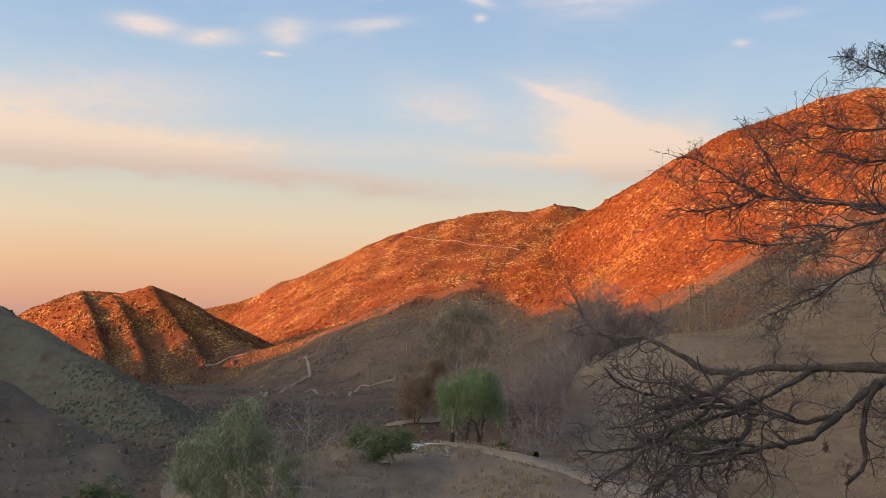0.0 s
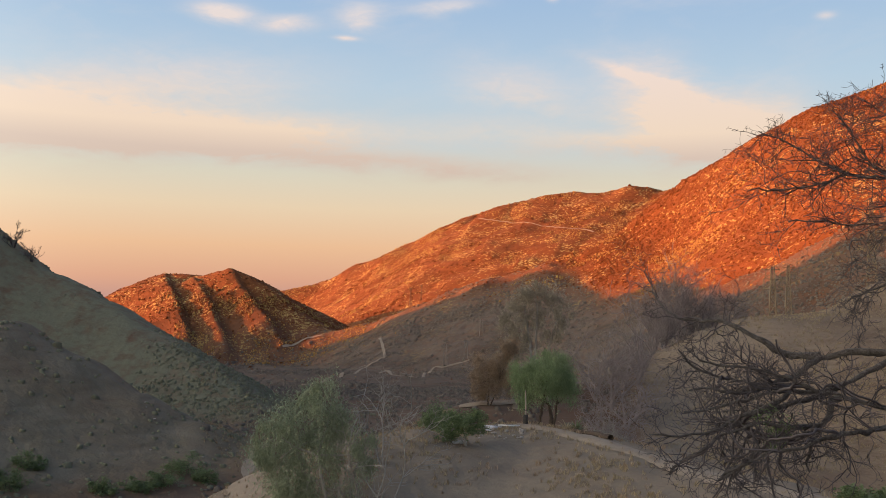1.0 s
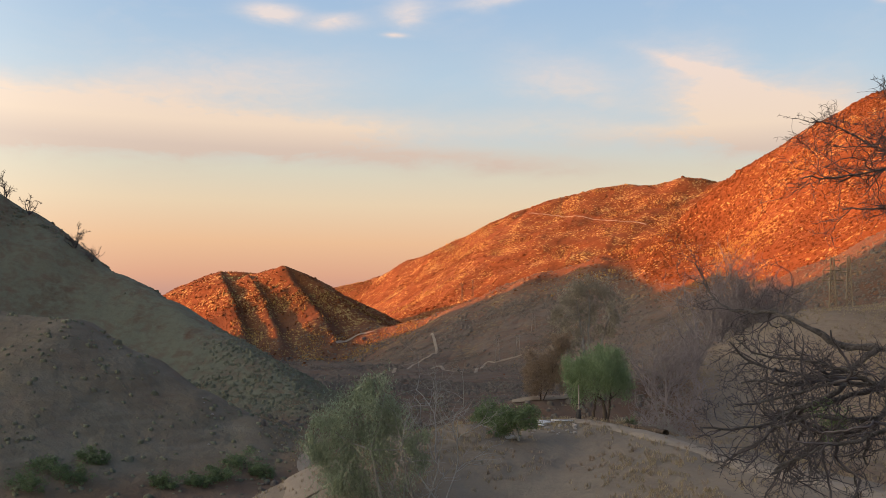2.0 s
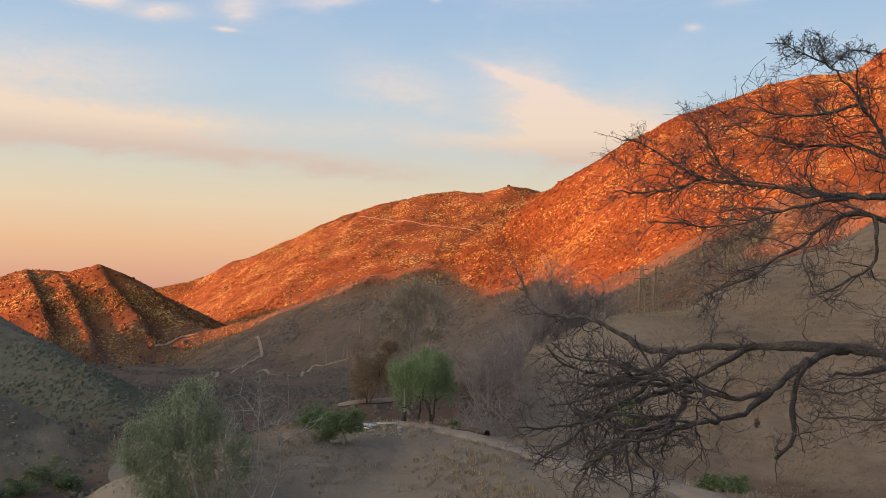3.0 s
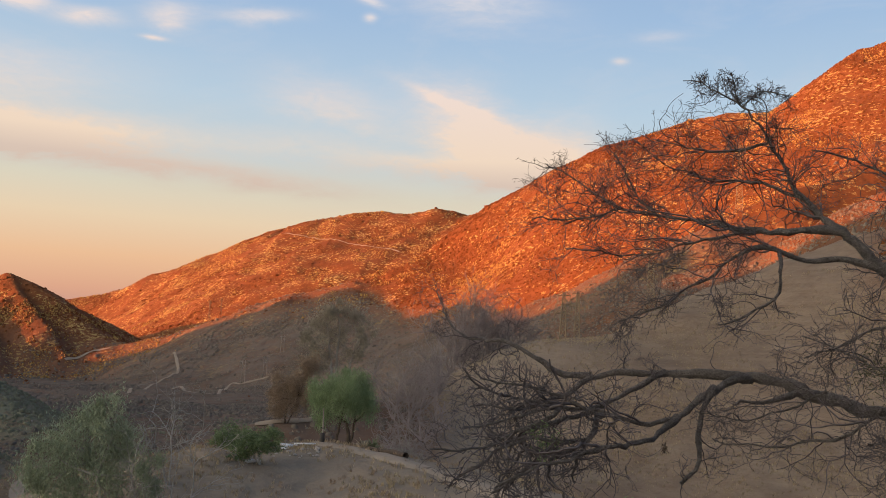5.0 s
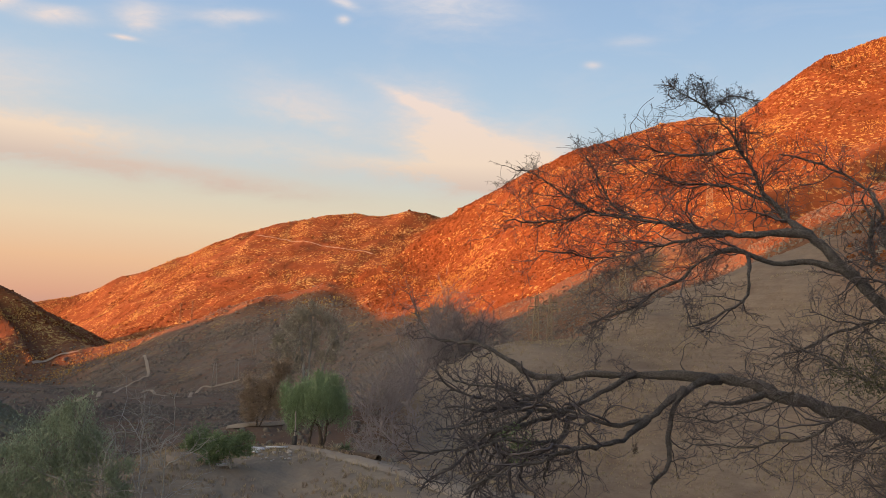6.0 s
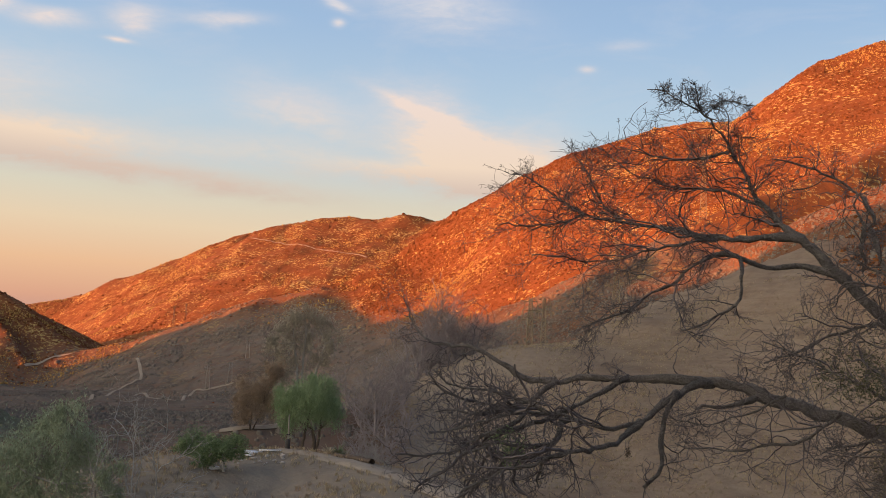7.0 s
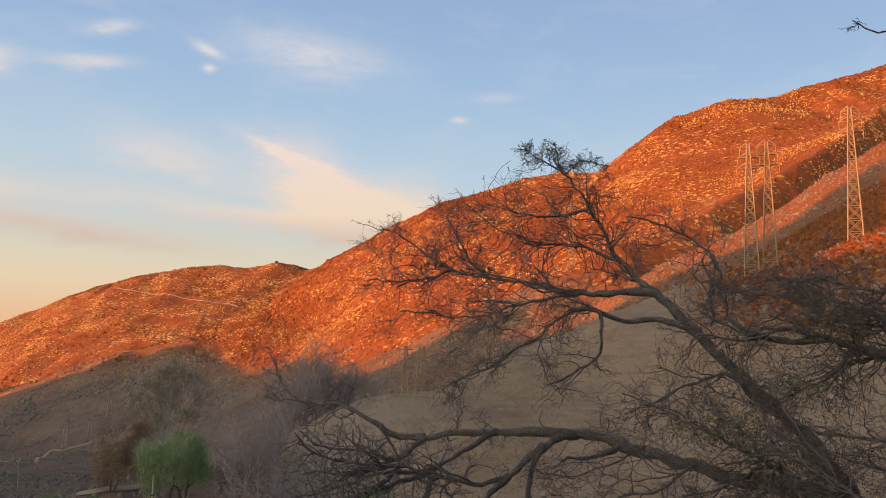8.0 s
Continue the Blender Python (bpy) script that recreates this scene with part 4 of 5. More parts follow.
leafy_tree("willow_gum", stand(-12.9, 64, .2), "large grey-green gum with pale bare branches in the canyon", "tree",
           [([(1.2, 0, 0), (.9, -.4, 2.2), (.3, -.8, 5.0)], .18, .10), ([(0, 0, 0), (-.5, 0, 2.6), (-1.4, 0, 5.4)], .2, .10)],
           [(1.1, 0, 9.0, 1.5, 1.5, 1.4), (-.6, 0, 7.9, 2.4, 2.0, 1.5), (-2.9, 0, 6.4, 1.8, 1.8, 1.6), (1.3, 0, 6.5, 2.2, 1.9, 1.8), (3.6, 0, 5.2, 1.2, 1.3, 1.4), (-2.6, 0, 3.8, 2.2, 1.8, 1.8), (1.4, -.5, 3.4, 2.3, 1.6, 1.8), (-.6, -.8, 5.0, 2.2, 1.5, 1.9), (-4.0, 0, 4.9, 1.1, 1.3, 1.5), (0, -.4, 1.8, 2.6, 1.8, 1.5)],
           27000, (.22, .06), GUM, PALE_BARK, 0.45, 10, bunch=190)
for x0, lean, tall, seed in ((3.6, .5, 8.0, 34), (2.0, .25, 7.0, 35), (5.2, .6, 7.0, 36)):
    px, py, _ = stand(-12.7, 64)
    bare_bush("dead_sapling", (px + x0, py, height(px + x0, py) - .1), "pale leafless sapling beside the grey-green gum", "tree", tall, tall * lean, 2, seed, PALE_BARK, .010, "pale leafless saplings", (5, 4, 2), 0.05, 0.008)
for az, d, tall, seed in ((-8.6, 70, 7.5, 31), (-7.2, 74, 6.2, 32), (-10.6, 66, 7.5, 33)):
    bare_bush("dead_sapling", stand(az, d), "pale leafless sapling with thin branches on the dirt slope", "tree", tall, tall * .45, 2, seed, PALE_BARK, .009, "pale leafless saplings", (5, 4, 2), 0.05, 0.007)
for az, d, w, seed in ((-20.8, 121, 2.1, 41), (-22.3, 117, 1.7, 42), (-23.8, 115, 1.6, 43), (-25.8, 114, 1.5, 44), (-19.7, 119, 1.4, 48), (-31.1, 115, 1.8, 45), (-30.0, 119, 1.6, 46), (-32.6, 117, 1.6, 49), (-33.6, 113, 1.8, 50), (21.05, 60, 1.2, 47)):
    leafy_tree("green_bush", stand(az, d), "low rounded dark green bush on the canyon floor", "bush", [([(0, 0, 0), (0, 0, .4), (.1, 0, .8)], .08, .05)],
               [(0, 0, w * .6, w, w, w * .65), (w * .8, 0, w * .45, w * .7, w * .8, w * .5), (-w * .7, 0, w * .5, w * .8, w * .7, w * .5)], 2500, (.2, .1), CITRUS, TRUNK, 0.0, seed, 0.0, "dark green bushes")
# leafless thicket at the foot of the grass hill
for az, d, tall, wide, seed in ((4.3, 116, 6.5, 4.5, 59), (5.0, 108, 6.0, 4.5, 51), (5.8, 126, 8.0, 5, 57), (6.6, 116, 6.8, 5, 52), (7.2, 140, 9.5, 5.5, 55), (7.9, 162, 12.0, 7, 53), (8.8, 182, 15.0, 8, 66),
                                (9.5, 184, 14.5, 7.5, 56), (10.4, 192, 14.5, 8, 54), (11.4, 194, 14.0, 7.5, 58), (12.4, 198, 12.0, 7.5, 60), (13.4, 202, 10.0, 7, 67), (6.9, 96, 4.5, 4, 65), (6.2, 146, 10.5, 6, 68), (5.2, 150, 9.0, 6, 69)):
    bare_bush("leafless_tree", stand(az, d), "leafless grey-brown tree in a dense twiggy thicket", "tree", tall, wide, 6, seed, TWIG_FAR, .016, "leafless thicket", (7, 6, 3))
for az, d, tall, seed in ((-31.3, 276, 7.0, 61), (-30.3, 272, 5.0, 62), (-33.9, 288, 6.0, 63), (-35.2, 292, 7.0, 64)):
    bare_bush("ridge_bush", stand(az, d, .5), "sparse dark bush on the hill's skyline", "bush", tall, tall * .8, 5, seed, TWIG, .05, "bushes on the near skyline", (4, 3, 2))


# ---- the bare tree before the eye ----
def bare_tree():
    top = empty("bare_tree", (6.6, 5.3, height(6.6, 5.3) - 0.1), "large leafless grey-barked tree with crooked limbs and dense fine twigs", "tree")
    base = np.array(top.location)
    rng = np.random.default_rng(77)

    # the crown's outer line: heading and height angle from the eye
    CROWN = ((3, 3), (8, 5.5), (12.2, 8.8), (13.9, 11.2), (16.6, 12.3), (18.7, 12.4), (19.8, 13.3), (22.8, 14.2), (24.4, 16.3), (25.5, 16.7), (28.9, 16.6), (30.4, 15.3), (32.7, 13.7), (34.7, 12.5), (40, 11.0), (46, 10.5))
    CA, CE = [c[0] for c in CROWN], [c[1] for c in CROWN]

    def roof(p):
        """How far a place, from the root, lies above the crown's outer line, in degrees."""
        x, y, z = p + base
        return (math.degrees(math.atan2(z - EYE[2], math.hypot(x, y))) - np.interp(math.degrees(math.atan2(x, y)), CA, CE))

    def limb(pts, r0, r1, twigs=9.0, first=0.2, long=(0.3, 0.7), lift=0.0, boughs=0, name="limb", thin=0.0017, free=False):
        line_ = spline(pts, 0.07) - base
        n = len(line_)
        wob = np.stack([np.convolve(rng.normal(0, 1, n + 8), np.ones(9) / 9, "valid") for _ in range(3)], 1)
        line_[1:-1] += wob[1:-1] * (0.04 + 0.15 * r0) + 0.018 * np.stack([np.convolve(rng.normal(0, 1, n + 2), np.ones(3) / 3, "valid") for _ in range(3)], 1)[1:-1]
        rad = r0 * (r1 / r0) ** np.linspace(0, 1, n) * (1 + 0.11 * rng.normal(size=n) + 0.25 * np.convolve(rng.normal(0, 1, n + 2), np.ones(3) / 3, "valid").clip(-.3, 1))
        ob = part(name, Build().tube(line_, rad, 9 if r0 > .03 else 6).mesh(name, BARK), top)
        if not twigs:
            return
        b = Build()
        if pts[-1][0] < 3.0:      # the web of fine twigs is densest at the tips of the long limbs
            twigs *= 1.1
        elif pts[-1][2] > 12.4:
            twigs *= 1.35
        total = np.linalg.norm(np.diff(line_, axis=0), axis=1).sum()
        spec = {"steps": (8, 6, 4), "kids": (5.0, 3.0), "crook": 0.36, "lift": lift, "thin": thin}
        bough = {"steps": (13, 8, 6, 4), "kids": (5.0, 3.0, 1.6), "crook": 0.27, "lift": lift, "thin": thin}
        if not free:
            spec["roof"] = bough["roof"] = roof
        flow = np.array([-.85, .35, .05])
        for _ in range(boughs):
            k = int(rng.uniform(first, 0.8) * (n - 1))
            tan = unit(line_[max(k, 1)] - line_[max(k, 1) - 1])
            sprout(b, rng, line_[k], 0.7 * tan + 0.4 * flow + 0.6 * unit(rng.normal(0, 1, 3)), rng.uniform(.45, 1.0), max(.006, min(.016, rad[k] * .55)), 0, bough)
        for _ in range(int(total * twigs * (1 - first)) + 3):
            k = int(rng.uniform(first, 1.0) * (n - 1))
            k = max(1, min(n - 1, k))
            tan = unit(line_[k] - line_[k - 1])
            side = rng.normal(0, 1, 3) * np.array([1, .7, 1])
            sprout(b, rng, line_[k], 0.8 * tan + 0.8 * unit(side) + np.array([0, 0, lift]), rng.uniform(*long) * (1.15 - 0.5 * k / n), max(0.0036, min(rad[k] * 0.45, 0.007)), 0, spec)
        tagged(part("twig_spray", b.mesh("twig_spray", TWIG), ob), kind="stuff")

    def around(*rows):
        return [sight(a, d, e) for a, d, e in rows]

    limb([(6.6, 5.3, base[2]), (6.45, 5.45, 8.8), (6.25, 5.65, 9.9), (6.1, 5.8, 10.7), (5.95, 6.0, 11.2)], .17, .11, 0, name="trunk")
    # the low limb
    limb([(6.03, 5.85, 11.0), (5.72, 6.3, 11.25), (5.13, 6.87, 11.37), (4.8, 7.4, 11.46), (4.57, 7.74, 11.6), (4.3, 7.9, 11.66), (3.79, 8.21, 11.67), (3.46, 8.41, 11.64), (3.16, 8.58, 11.59), (2.9, 8.72, 11.54)], .095, .030, 3, .35)
    limb([(2.95, 8.7, 11.55), (2.66, 8.85, 11.58), (2.5, 8.95, 11.68), (2.29, 9.11, 11.8), (2.09, 9.37, 11.86), (1.79, 9.84, 11.94), (1.62, 10.27, 12.17), (1.58, 10.67, 12.45)], .036, .008, 8, .3)
    limb([(4.3, 7.9, 11.63), (4.04, 7.81, 11.59), (3.7, 7.63, 11.44), (3.41, 7.53, 11.27), (3.07, 7.5, 11.17), (2.83, 7.5, 11.23), (2.57, 7.54, 11.3), (2.3, 7.53, 11.31), (1.99, 7.51, 11.26), (1.73, 7.46, 11.17), (1.42, 7.42, 11.13)], .047, .008, 6, .45, boughs=3)
    limb([(3.61, 8.35, 11.64), (3.33, 8.24, 11.49), (3.0, 8.14, 11.36), (2.63, 8.05, 11.28), (2.27, 7.95, 11.31), (1.91, 7.84, 11.25), (1.54, 7.82, 11.27)], .034, .008, 6, .3, boughs=2)
    limb([(3.83, 7.69, 11.54), (3.72, 7.61, 11.33), (3.63, 7.52, 11.11), (3.56, 7.42, 10.9), (3.38, 7.36, 10.7)], .032, .018, 4, .2)
    limb([(2.72, 7.54, 11.27), (2.66, 7.5, 11.16), (2.52, 7.43, 11.03), (2.25, 7.4, 11.0), (2.01, 7.37, 11.02), (1.71, 7.33, 10.97)], .034, .01, 5, .3, boughs=2)
    limb([(2.95, 8.7, 11.55), (2.62, 8.59, 11.35), (2.32, 8.46, 11.27), (2.03, 8.43, 11.33), (1.76, 8.4, 11.41), (1.54, 8.35, 11.6)], .03, .008, 5, .3, boughs=2)
    limb([(4.67, 7.56, 11.53), (4.35, 7.52, 11.46), (3.95, 7.5, 11.4)], .036, .012, 0)
    limb([(2.52, 7.42, 11.02), (2.49, 7.41, 10.85), (2.42, 7.4, 10.68)], .018, .01, 6)
    limb([(2.3, 7.53, 11.31), (1.96, 7.39, 11.13), (1.71, 7.34, 11.01), (1.41, 7.29, 10.94), (1.11, 7.24, 10.96)], .026, .007, 7, .25, boughs=1)
    limb([(2.25, 7.4, 11.0), (2.06, 7.33, 10.86), (1.85, 7.26, 10.74), (1.66, 7.28, 10.6)], .024, .01, 7, .1, boughs=2)
    # the upper stem and its limbs
    limb([(6.05, 5.88, 10.9), (5.78, 6.22, 11.6), (5.41, 6.56, 12.1), (5.19, 6.72, 12.4), (4.98, 6.92, 12.7), (4.79, 7.08, 12.95)], .078, .044, 2.5, .3)
    limb([(4.79, 7.08, 12.95), (4.66, 7.26, 13.14), (4.55, 7.41, 13.34), (4.39, 7.51, 13.61), (4.25, 7.54, 13.87), (4.06, 7.53, 14.06), (3.98, 7.53, 14.2)], .034, .010, 14, .2, boughs=6)
    limb([(4.79, 7.08, 12.95), (4.48, 7.15, 12.99), (4.25, 7.29, 12.98), (4.06, 7.4, 12.99), (3.88, 7.6, 13.09), (3.68, 7.8, 13.13), (3.42, 8.13, 13.19), (3.11, 8.45, 13.3), (2.86, 8.72, 13.5), (2.62, 8.87, 13.67), (2.46, 9.0, 13.81)], .044, .006, 14, .25, boughs=7)
    limb([(4.98, 6.92, 12.68), (4.7, 7.1, 12.78), (4.36, 7.14, 12.77), (4.12, 7.16, 12.85), (3.97, 7.24, 12.85), (3.79, 7.23, 12.73), (3.66, 7.32, 12.57), (3.42, 7.33, 12.45), (3.15, 7.46, 12.28), (2.8, 7.49, 12.11)], .034, .007, 12, .3, boughs=5)
    limb([(4.16, 7.14, 12.8), (4.07, 6.98, 12.59), (3.99, 6.92, 12.33), (3.79, 6.93, 12.23), (3.52, 6.96, 12.12)], .022, .008, 7, .3, (.25, .6))
    limb([(4.55, 7.41, 13.34), (4.4, 7.71, 13.49), (4.21, 8.03, 13.57), (3.94, 8.37, 13.69), (3.63, 8.68, 13.89), (3.43, 8.93, 14.14)], .022, .006, 15, .2, boughs=6)
    limb([(4.25, 7.54, 13.87), (4.11, 7.79, 13.86), (3.89, 8.01, 13.86), (3.62, 8.23, 13.95), (3.44, 8.4, 14.03)], .018, .006, 15, .2, boughs=5)
    limb([(4.06, 7.4, 12.99), (3.71, 7.37, 12.9), (3.35, 7.44, 12.8), (3.03, 7.59, 12.71), (2.69, 7.71, 12.73), (2.39, 7.81, 12.77)], .022, .006, 14, .15, boughs=5)
    limb([(3.98, 7.53, 14.2), (3.79, 7.6, 14.32), (3.61, 7.65, 14.43), (3.45, 7.68, 14.45)], .009, .004, 34, .0, (.15, .35), .0)
    limb([(3.98, 7.53, 14.2), (3.85, 7.43, 14.37), (3.8, 7.41, 14.48)], .008, .004, 34, .0, (.12, .26), .0)
    limb([(3.98, 7.53, 14.2), (4.11, 7.43, 14.31), (4.22, 7.36, 14.32), (4.4, 7.3, 14.28)], .008, .004, 32, .0, (.12, .3), .0)
    limb([(3.11, 8.45, 13.3), (2.82, 8.47, 13.17), (2.52, 8.57, 13.13), (2.26, 8.63, 13.15)], .017, .006, 14, .15, boughs=4)
    limb([(3.42, 8.13, 13.19), (3.22, 8.27, 13.47), (3.13, 8.37, 13.71), (2.98, 8.49, 13.93)], .017, .006, 14, .15, boughs=4)
    # limbs on the right of the stem
    limb([(7.0, 5.1, 11.6), (6.5, 5.4, 12.2), (5.83, 5.74, 12.49), (5.59, 5.97, 12.57), (5.42, 6.39, 12.6), (5.34, 6.7, 12.75), (5.3, 6.93, 13.17)], .055, .021, 8, .3, boughs=2)
    limb([(6.4, 5.5, 12.6), (5.95, 5.8, 12.38), (5.56, 6.03, 12.14), (5.29, 6.13, 12.0)], .03, .01, 10, .2, boughs=2)
    limb([(5.48, 6.5, 12.0), (5.1, 6.55, 12.22), (4.85, 6.61, 12.15), (4.55, 6.7, 12.03), (4.21, 6.8, 11.87)], .028, .007, 12, .2, boughs=2)
    limb([(5.34, 6.89, 13.17), (5.32, 7.11, 13.48), (5.14, 7.32, 13.67), (4.76, 7.65, 13.87)], .022, .007, 10, .15)
    limb([(6.7, 5.3, 12.0), (6.3, 5.6, 12.6), (5.95, 6.1, 12.95), (5.76, 6.54, 13.15), (5.67, 6.9, 13.14)], .04, .01, 10, .3, boughs=2)
    limb([(5.75, 6.3, 11.3), (5.4, 6.35, 11.45), (5.0, 6.4, 11.3), (4.6, 6.5, 11.2)], .03, .008, 10, .2, boughs=3)
    limb([(6.1, 5.9, 11.0), (5.7, 6.0, 10.9), (5.2, 6.2, 10.95), (4.8, 6.4, 10.9)], .03, .008, 10, .2, boughs=2)
    # a second stem and the twiggy limbs that cross over from it
    limb([(6.5, 5.4, 8.7), (6.85, 5.0, 10.2), (7.0, 5.05, 11.6), (6.95, 5.1, 12.5), (7.0, 5.0, 13.9)], .12, .05, 0, name="trunk")
    limb([(6.97, 5.1, 12.2)] + around((45.5, 8.2, 3.3), (43.5, 8.1, 4.0), (41.5, 8.0, 4.3), (40, 7.9, 3.8), (38.2, 7.9, 4.6), (36.6, 8, 5.6)), .04, .01, 12, .25, boughs=4)
    limb(around((45.6, 8.2, 3.3), (44.3, 8.1, 2.0), (42.5, 8.0, 1.0), (41, 7.9, .2)), .02, .008, 9, .1, boughs=1)
    limb([(6.95, 5.1, 12.5)] + around((45.2, 8.1, 5.0), (43.6, 8.0, 5.1), (43.2, 8.0, 6.4), (42.4, 7.9, 7.4)), .03, .008, 14, .2, boughs=4)
    limb([(6.95, 5.1, 12.6)] + around((45.8, 8.1, 7.0), (43, 8.0, 7.4), (40.5, 7.9, 6.4), (38.6, 7.9, 6.8)), .03, .008, 13, .25, boughs=4)
    limb([(7.0, 5.05, 11.6)] + around((45.5, 8.1, -1.8), (43, 8.0, -1.2), (41, 7.9, -.6), (39, 7.8, .1), (37, 7.8, .6)), .03, .008, 13, .2, boughs=4)
    limb(around((42.5, 8.2, -5.2), (40, 8, -3.2), (37.5, 7.9, -2.2), (35.2, 7.9, -1.2), (33.6, 8.0, -.3), (31.6, 8.1, .4)), .03, .008, 12, .1, boughs=4)
    limb(around((42.6, 8.2, -6.0), (41, 7.9, -6.2), (38.4, 7.8, -5.4), (36.5, 7.8, -6.3)), .02, .007, 12, .1, boughs=2)
    limb([(7.0, 5.05, 11.4)] + around((46, 8.1, -3.4), (44, 8.0, -3.0), (42, 7.9, -2.2), (40.5, 7.9, -2.6)), .025, .008, 13, .2, boughs=3)
    limb(around((36, 8.2, -3.6), (34, 8.2, -5.2), (31.5, 8.2, -6.2), (29, 8.2, -6.5), (26.5, 8.2, -6.2)), .018, .006, 11, .1, boughs=3)
    limb(around((33, 8.35, -2.8), (30.4, 8.3, -4.3), (27.8, 8.3, -4.9), (25.4, 8.3, -4.6)), .014, .005, 10, .1, boughs=2)
    limb(around((37.2, 8.1, 4.8), (36.9, 8.0, 6.3), (37.2, 8.0, 7.6), (36.7, 8.0, 8.7), (37.3, 8, 9.8)), .018, .006, 7, .1)
    limb([(7.0, 5.0, 13.8)] + around((51, 7.9, 20.0), (47.6, 7.8, 21.6), (46.2, 7.8, 22.5)), .03, .006, 9, .5, (.1, .25), free=True)
    # twigs round the foot of the stems
    limb(around((47, 7.6, -9.5), (44, 7.7, -7.2), (41.5, 7.8, -5.6), (39, 7.9, -4.6)), .03, .008, 14, .1, boughs=4)
    limb(around((47, 7.4, -6.2), (44.5, 7.5, -4.8), (42.5, 7.6, -3.4), (41, 7.7, -1.6)), .026, .008, 14, .1, boughs=4)
    limb(around((46, 7.5, -8.2), (43, 7.6, -8.8), (40, 7.7, -8.3), (37.5, 7.8, -7.4)), .026, .007, 14, .1, boughs=4)
    limb(around((45, 7.9, -10), (42, 7.8, -10.2), (39.5, 7.8, -9.6), (36.5, 7.9, -9.0)), .022, .007, 13, .1, boughs=3)
    # more crooked boughs in the low crown
    limb([(3.41, 7.53, 11.27), (3.0, 7.2, 11.1), (2.5, 7.0, 11.05), (2.0, 6.9, 10.9), (1.6, 6.9, 10.7)], .032, .01, 4, .3, boughs=1)
    limb([(3.0, 8.14, 11.36), (2.6, 8.2, 11.15), (2.1, 8.1, 11.0), (1.7, 8.0, 10.75), (1.4, 8.0, 10.5)], .028, .01, 4, .25, boughs=2)
    limb([(2.57, 7.54, 11.3), (2.2, 7.7, 11.45), (1.8, 7.8, 11.5), (1.5, 7.8, 11.65)], .022, .008, 9, .2, boughs=2)
    # crooked boughs that fan out at the low limb's end
    def fan_edge(p):
        x, y, z = p + base
        el, az = math.degrees(math.atan2(z - EYE[2], math.hypot(x, y))), math.degrees(math.atan2(x, y))
        return max(el - np.interp(az, (4, 6, 8, 10, 13, 18), (-6.2, -5.0, -3.8, -3.0, -2.4, -2.0)), np.interp(el, (-12, -9.8, -7.7, -5.9, -4), (4.2, 4.4, 5.2, 4.8, 6.8)) - az)

    fan = {"steps": (16, 10, 7, 4), "kids": (4.2, 3.2, 1.8), "crook": 0.36, "lift": 0.0, "thin": 0.0019, "roof": fan_edge}
    for x, y, z in ((2.9, 7.52, 11.21), (2.57, 7.54, 11.3), (2.3, 7.53, 11.31), (1.99, 7.51, 11.26), (2.63, 8.05, 11.28), (2.27, 7.95, 11.31), (2.52, 7.43, 11.03), (2.25, 7.4, 11.0), (2.01, 7.37, 11.02),
                    (2.32, 8.46, 11.27), (2.03, 8.43, 11.33), (2.5, 7.0, 11.05), (2.1, 8.1, 11.0), (2.06, 7.33, 10.86), (1.96, 7.39, 11.13)):
        b = Build()
        sprout(b, rng, np.array((x, y, z)) - base, (-.8 + rng.normal(0, .3), rng.normal(.1, .35), rng.uniform(-1.2, .25)), rng.uniform(.8, 1.4), rng.uniform(.009, .017), 0, fan)
        part("bough", b.mesh("bough", TWIG), top)
    # leaves that still hang on, and an old nest
    for x, y, z, rx, rz, count, mat in ((2.1, 7.37, 11.05, .22, .16, 260, CITRUS), (5.5, 6.1, 12.15, .55, .22, 900, OLIVE), (5.1, 6.4, 11.9, .5, .25, 700, OLIVE), (5.7, 6.0, 11.2, .6, .25, 800, OLIVE), (5.75, 5.8, 12.6, .4, .2, 400, OLIVE), (4.8, 6.2, 11.75, .45, .2, 900, OLIVE), (5.35, 5.9, 11.65, .5, .25, 900, OLIVE), (5.5, 5.75, 12.75, .45, .3, 500, OLIVE), (5.2, 5.7, 11.4, .5, .3, 700, OLIVE), (5.35, 5.5, 10.95, .5, .3, 800, OLIVE), (5.0, 5.9, 11.1, .45, .25, 600, OLIVE)):
        q = lobes_crown(rng, [(x - base[0], y - base[1], z - base[2], rx, rx * .8, rz)], int(count * 1.7), (.030, .009), .2, 0.6, 25)
        tagged(part("leaf_tuft", Build().quads(q).mesh("leaf_tuft", mat), top, "sparse small olive leaves"), kind="stuff")
    q = lobes_crown(rng, [(3.25 - base[0], 7.4 - base[1], 11.0 - base[2], .025, .025, .045)], 45, (.05, .01), .3)
    part("nest", Build().quads(q).mesh("nest", TRUNK), top, "small dark tangle of dry stalks")
    return top


bare_tree()


# ---- things along the bench ----
def marker_post(place):
    top = empty("post", place, "thin wooden post in a dark wrapped base by the road", "post")
    part("pole", Build().tube([(0, 0, -.3), (.03, 0, 1.6), (-.02, 0, 3.4)], [.07, .065, .05], 7).mesh("pole", POLEWOOD), top)
    part("base", Build().tube([(0, 0, -.2), (0, 0, .02), (0, 0, .5), (.01, 0, 1.02), (.01, 0, 1.06)], [.24, .27, .25, .22, .05], 9).mesh("base", DARKBOX), top, "dark wrapped base")
    part("cap", Build().box((.34, .3, .06), pose(0, 0, 1.5, 3, 4, 20)).mesh("cap", DARKBOX), top)
    return top


marker_post(seat(0.72, -7.85))


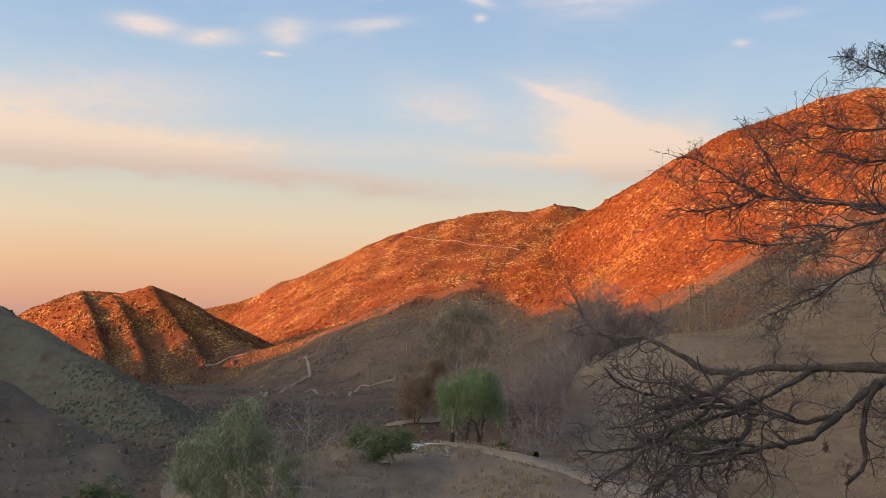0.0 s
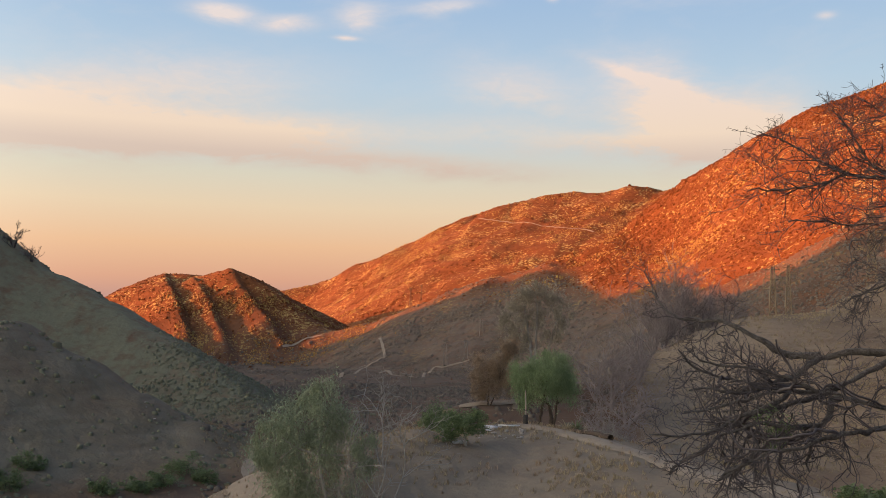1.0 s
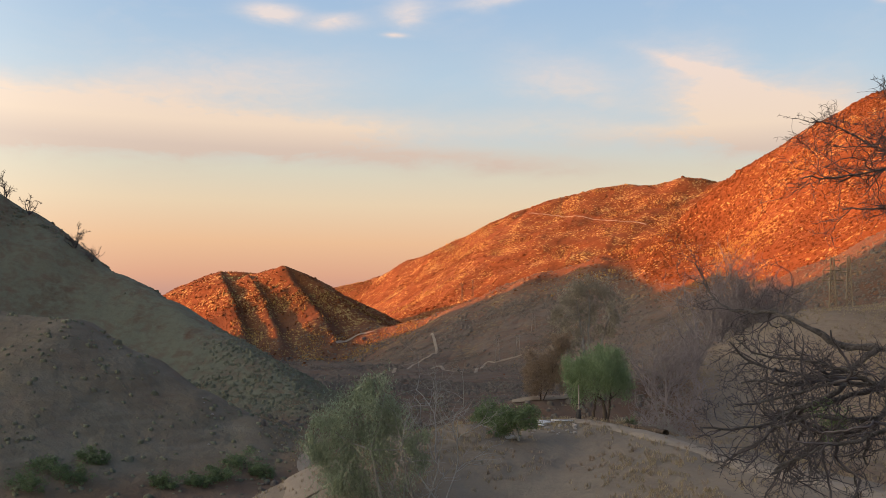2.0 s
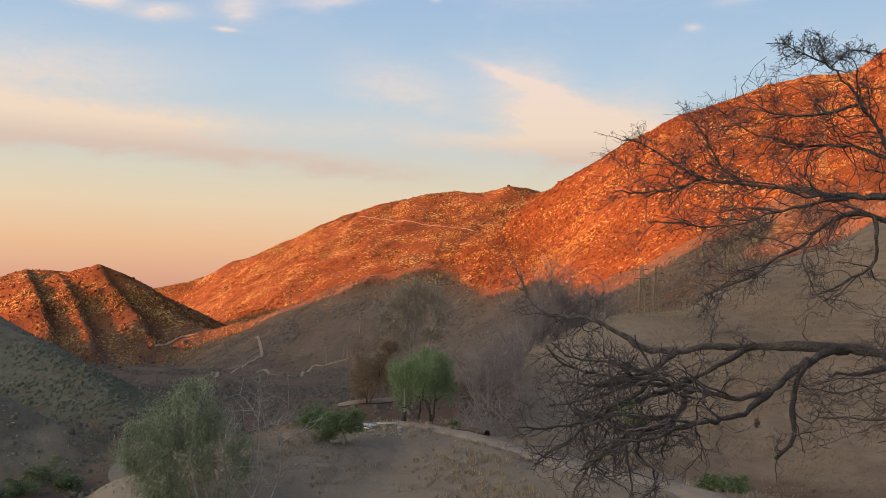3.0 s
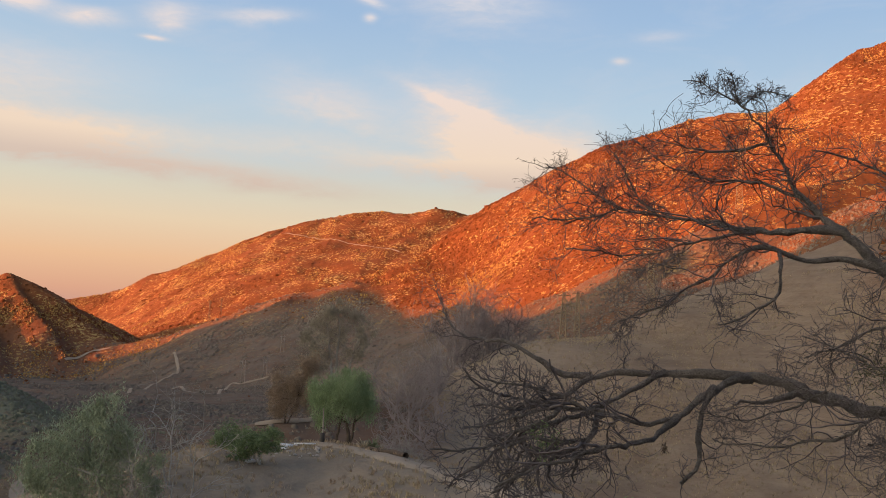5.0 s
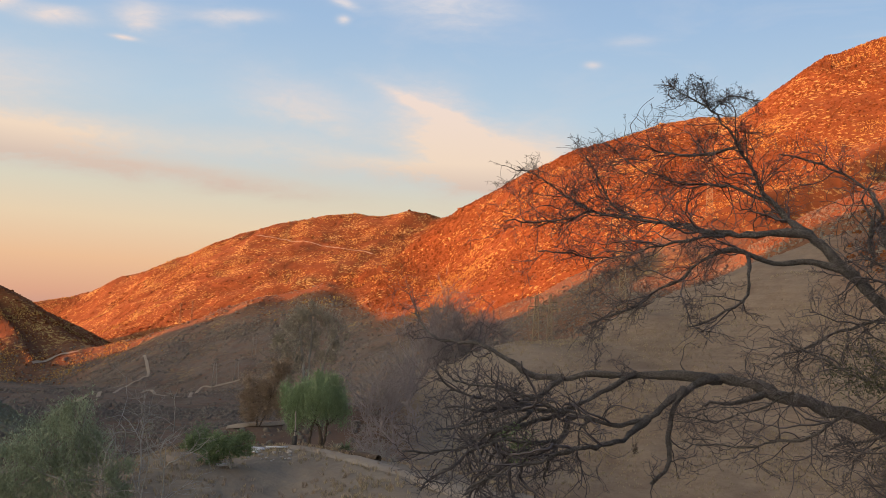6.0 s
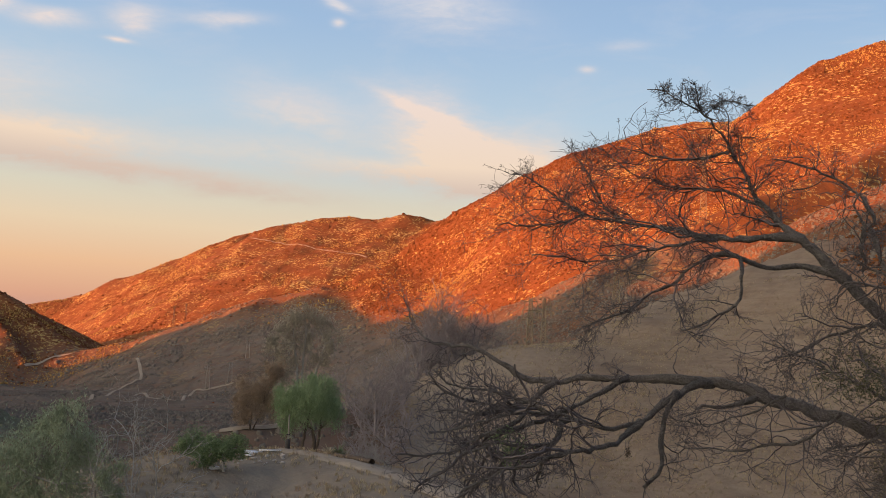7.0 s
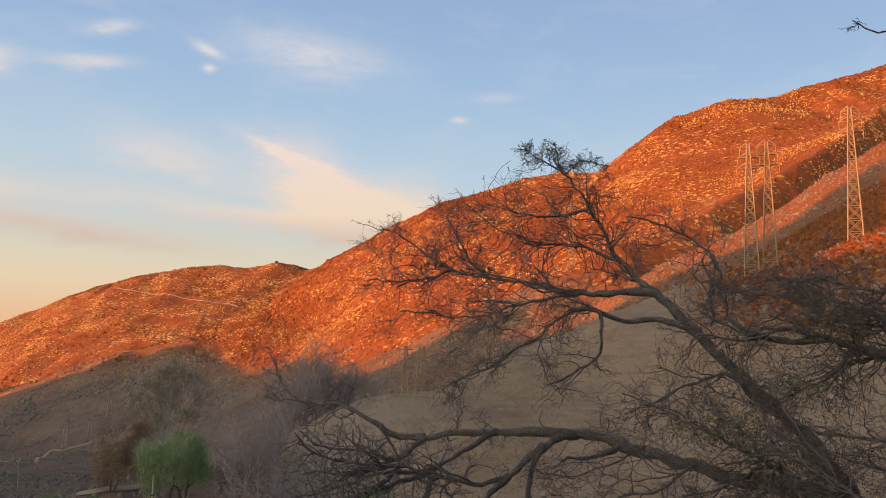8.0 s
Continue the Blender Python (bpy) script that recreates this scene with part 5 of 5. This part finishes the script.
def rock(place, size, seed, label, mat, group, name="stone"):
    """A faceted stone with a rounded, uneven body."""
    rng = np.random.default_rng(seed)
    bm = bmesh.new()
    bmesh.ops.create_icosphere(bm, subdivisions=2, radius=size / 2)
    k = Vector(rng.uniform(-9, 9, 3))
    for v in bm.verts:
        v.co *= 1 + 0.35 * noise.noise(v.co * (2.2 / size) + k)
        v.co.z *= 0.6
    me = bpy.data.meshes.new(name)
    bm.to_mesh(me)
    bm.free()
    me.materials.append(mat)
    ob = new(name, me)
    ob.location = (place[0], place[1], place[2] + size * 0.12)
    return tagged(ob, label, "stone", group)


spots = random.Random(5)
for i in range(26):
    az, el = spots.uniform(-2.3, 0.6), spots.uniform(-8.8, -8.1)
    rock(seat(az, el), spots.uniform(.18, .5), 200 + i, "pale broken stone lying on the bench's edge", STONE, "rubble on the bench")
for i in range(14):
    az, el = spots.uniform(-24, -14), spots.uniform(-11, -6.5)
    rock(seat(az, el), spots.uniform(.25, .5), 300 + i, "pale stone on the canyon slope", STONE, "stones on the canyon slope")


def board(place, size, turn, tilt, label):
    b = Build().box(size, pose(0, 0, size[2] / 2 + .05, tilt, 0, turn))
    ob = new("board", b.mesh("board", WHITE))
    ob.location = place
    return tagged(ob, label, "board", "boards dumped by the road")


for az, el, size, turn, tilt in ((-1.75, -8.12, (2.2, .5, .08), 20, 7), (-1.5, -8.06, (1.6, .7, .06), -25, 9), (-1.3, -8.12, (1.9, .25, .1), 50, 5), (-0.35, -7.98, (2.1, .28, .12), 4, 2), (-1.6, -8.25, (1.2, .6, .05), 70, 8), (-3.55, -9.15, (1.3, .3, .2), 30, 5)):
    board(seat(az, el), size, turn, tilt, "dusty white board lying in a heap of scrap by the road")


def fallen_log(a, b, r, label):
    a, b = np.array(a), np.array(b)
    rng = np.random.default_rng(8)
    pts = np.linspace(a, b, 14)
    pts[:, 2] = [height(p[0], p[1]) + r * .6 for p in pts]
    mid = pts.mean(0)
    me = Build().tube(pts - mid, r * (1 + .18 * rng.normal(size=14)), 8).mesh("log", TRUNK)
    ob = new("log", me)
    ob.location = mid
    return tagged(ob, label, "log")


fallen_log(stand(3.9, 85), stand(6.2, 79.5), .26, "dark weathered log edging the dirt road")


def blade_plant(name, place, label, category, stem, count, long, mat, seed, rise=0.35):
    """A rosette of arching pointed blades, on a stem where it has one."""
    rng = np.random.default_rng(seed)
    top = empty(name, place, label, category)
    if stem:
        part("stem", Build().tube([(0, 0, -.2), (.05, 0, stem * .5), (0, 0, stem)], [.13, .11, .12], 7).mesh("stem", TRUNK), top)
    for i in range(count):
        a, up = rng.uniform(0, 6.283), rng.uniform(rise - .35, 1.25)
        d = np.array([math.cos(a), math.sin(a), 0])
        ln = long * rng.uniform(.7, 1.1)
        t = np.linspace(0, 1, 5)[:, None]
        p = np.array([0, 0, stem]) + d * ln * t * math.cos(up) + np.array([0, 0, 1]) * ln * (t * math.sin(up) - .35 * t ** 2)
        w = np.cross(d, [0, 0, 1]) * .05 * np.array([.8, 1, .8, .5, .05])[:, None] * long
        q = np.stack([(p - w)[:-1], (p + w)[:-1], (p + w)[1:], (p - w)[1:]], 1)
        part("blade", Build().quads(q).mesh("blade", mat), top)
    return top


blade_plant("agave", stand(4.0, 89), "pale green fountain of long arching blades under the pepper tree", "plant", 0, 60, 2.3, YUCCA, 3)
blade_plant("dry_agave", stand(3.4, 88), "straw-coloured drying blades beside the green agave", "plant", 0, 34, 1.7, STRAW, 4, .2)
blade_plant("yucca_tree", stand(5.5, 112), "small dusty yucca tree with a blade crown", "tree", 4.2, 46, 1.5, YUCCA, 6)
for az, d, tall, seed in ((6.0, 92, 2.2, 71), (6.9, 90, 1.8, 72), (5.2, 96, 2.0, 73)):
    bare_bush("dry_bush", stand(az, d), "pale dry bush with bleached twigs near the road", "bush", tall, tall, 6, seed, PALE_BARK, .012, "pale dry bushes", (4, 3, 2))
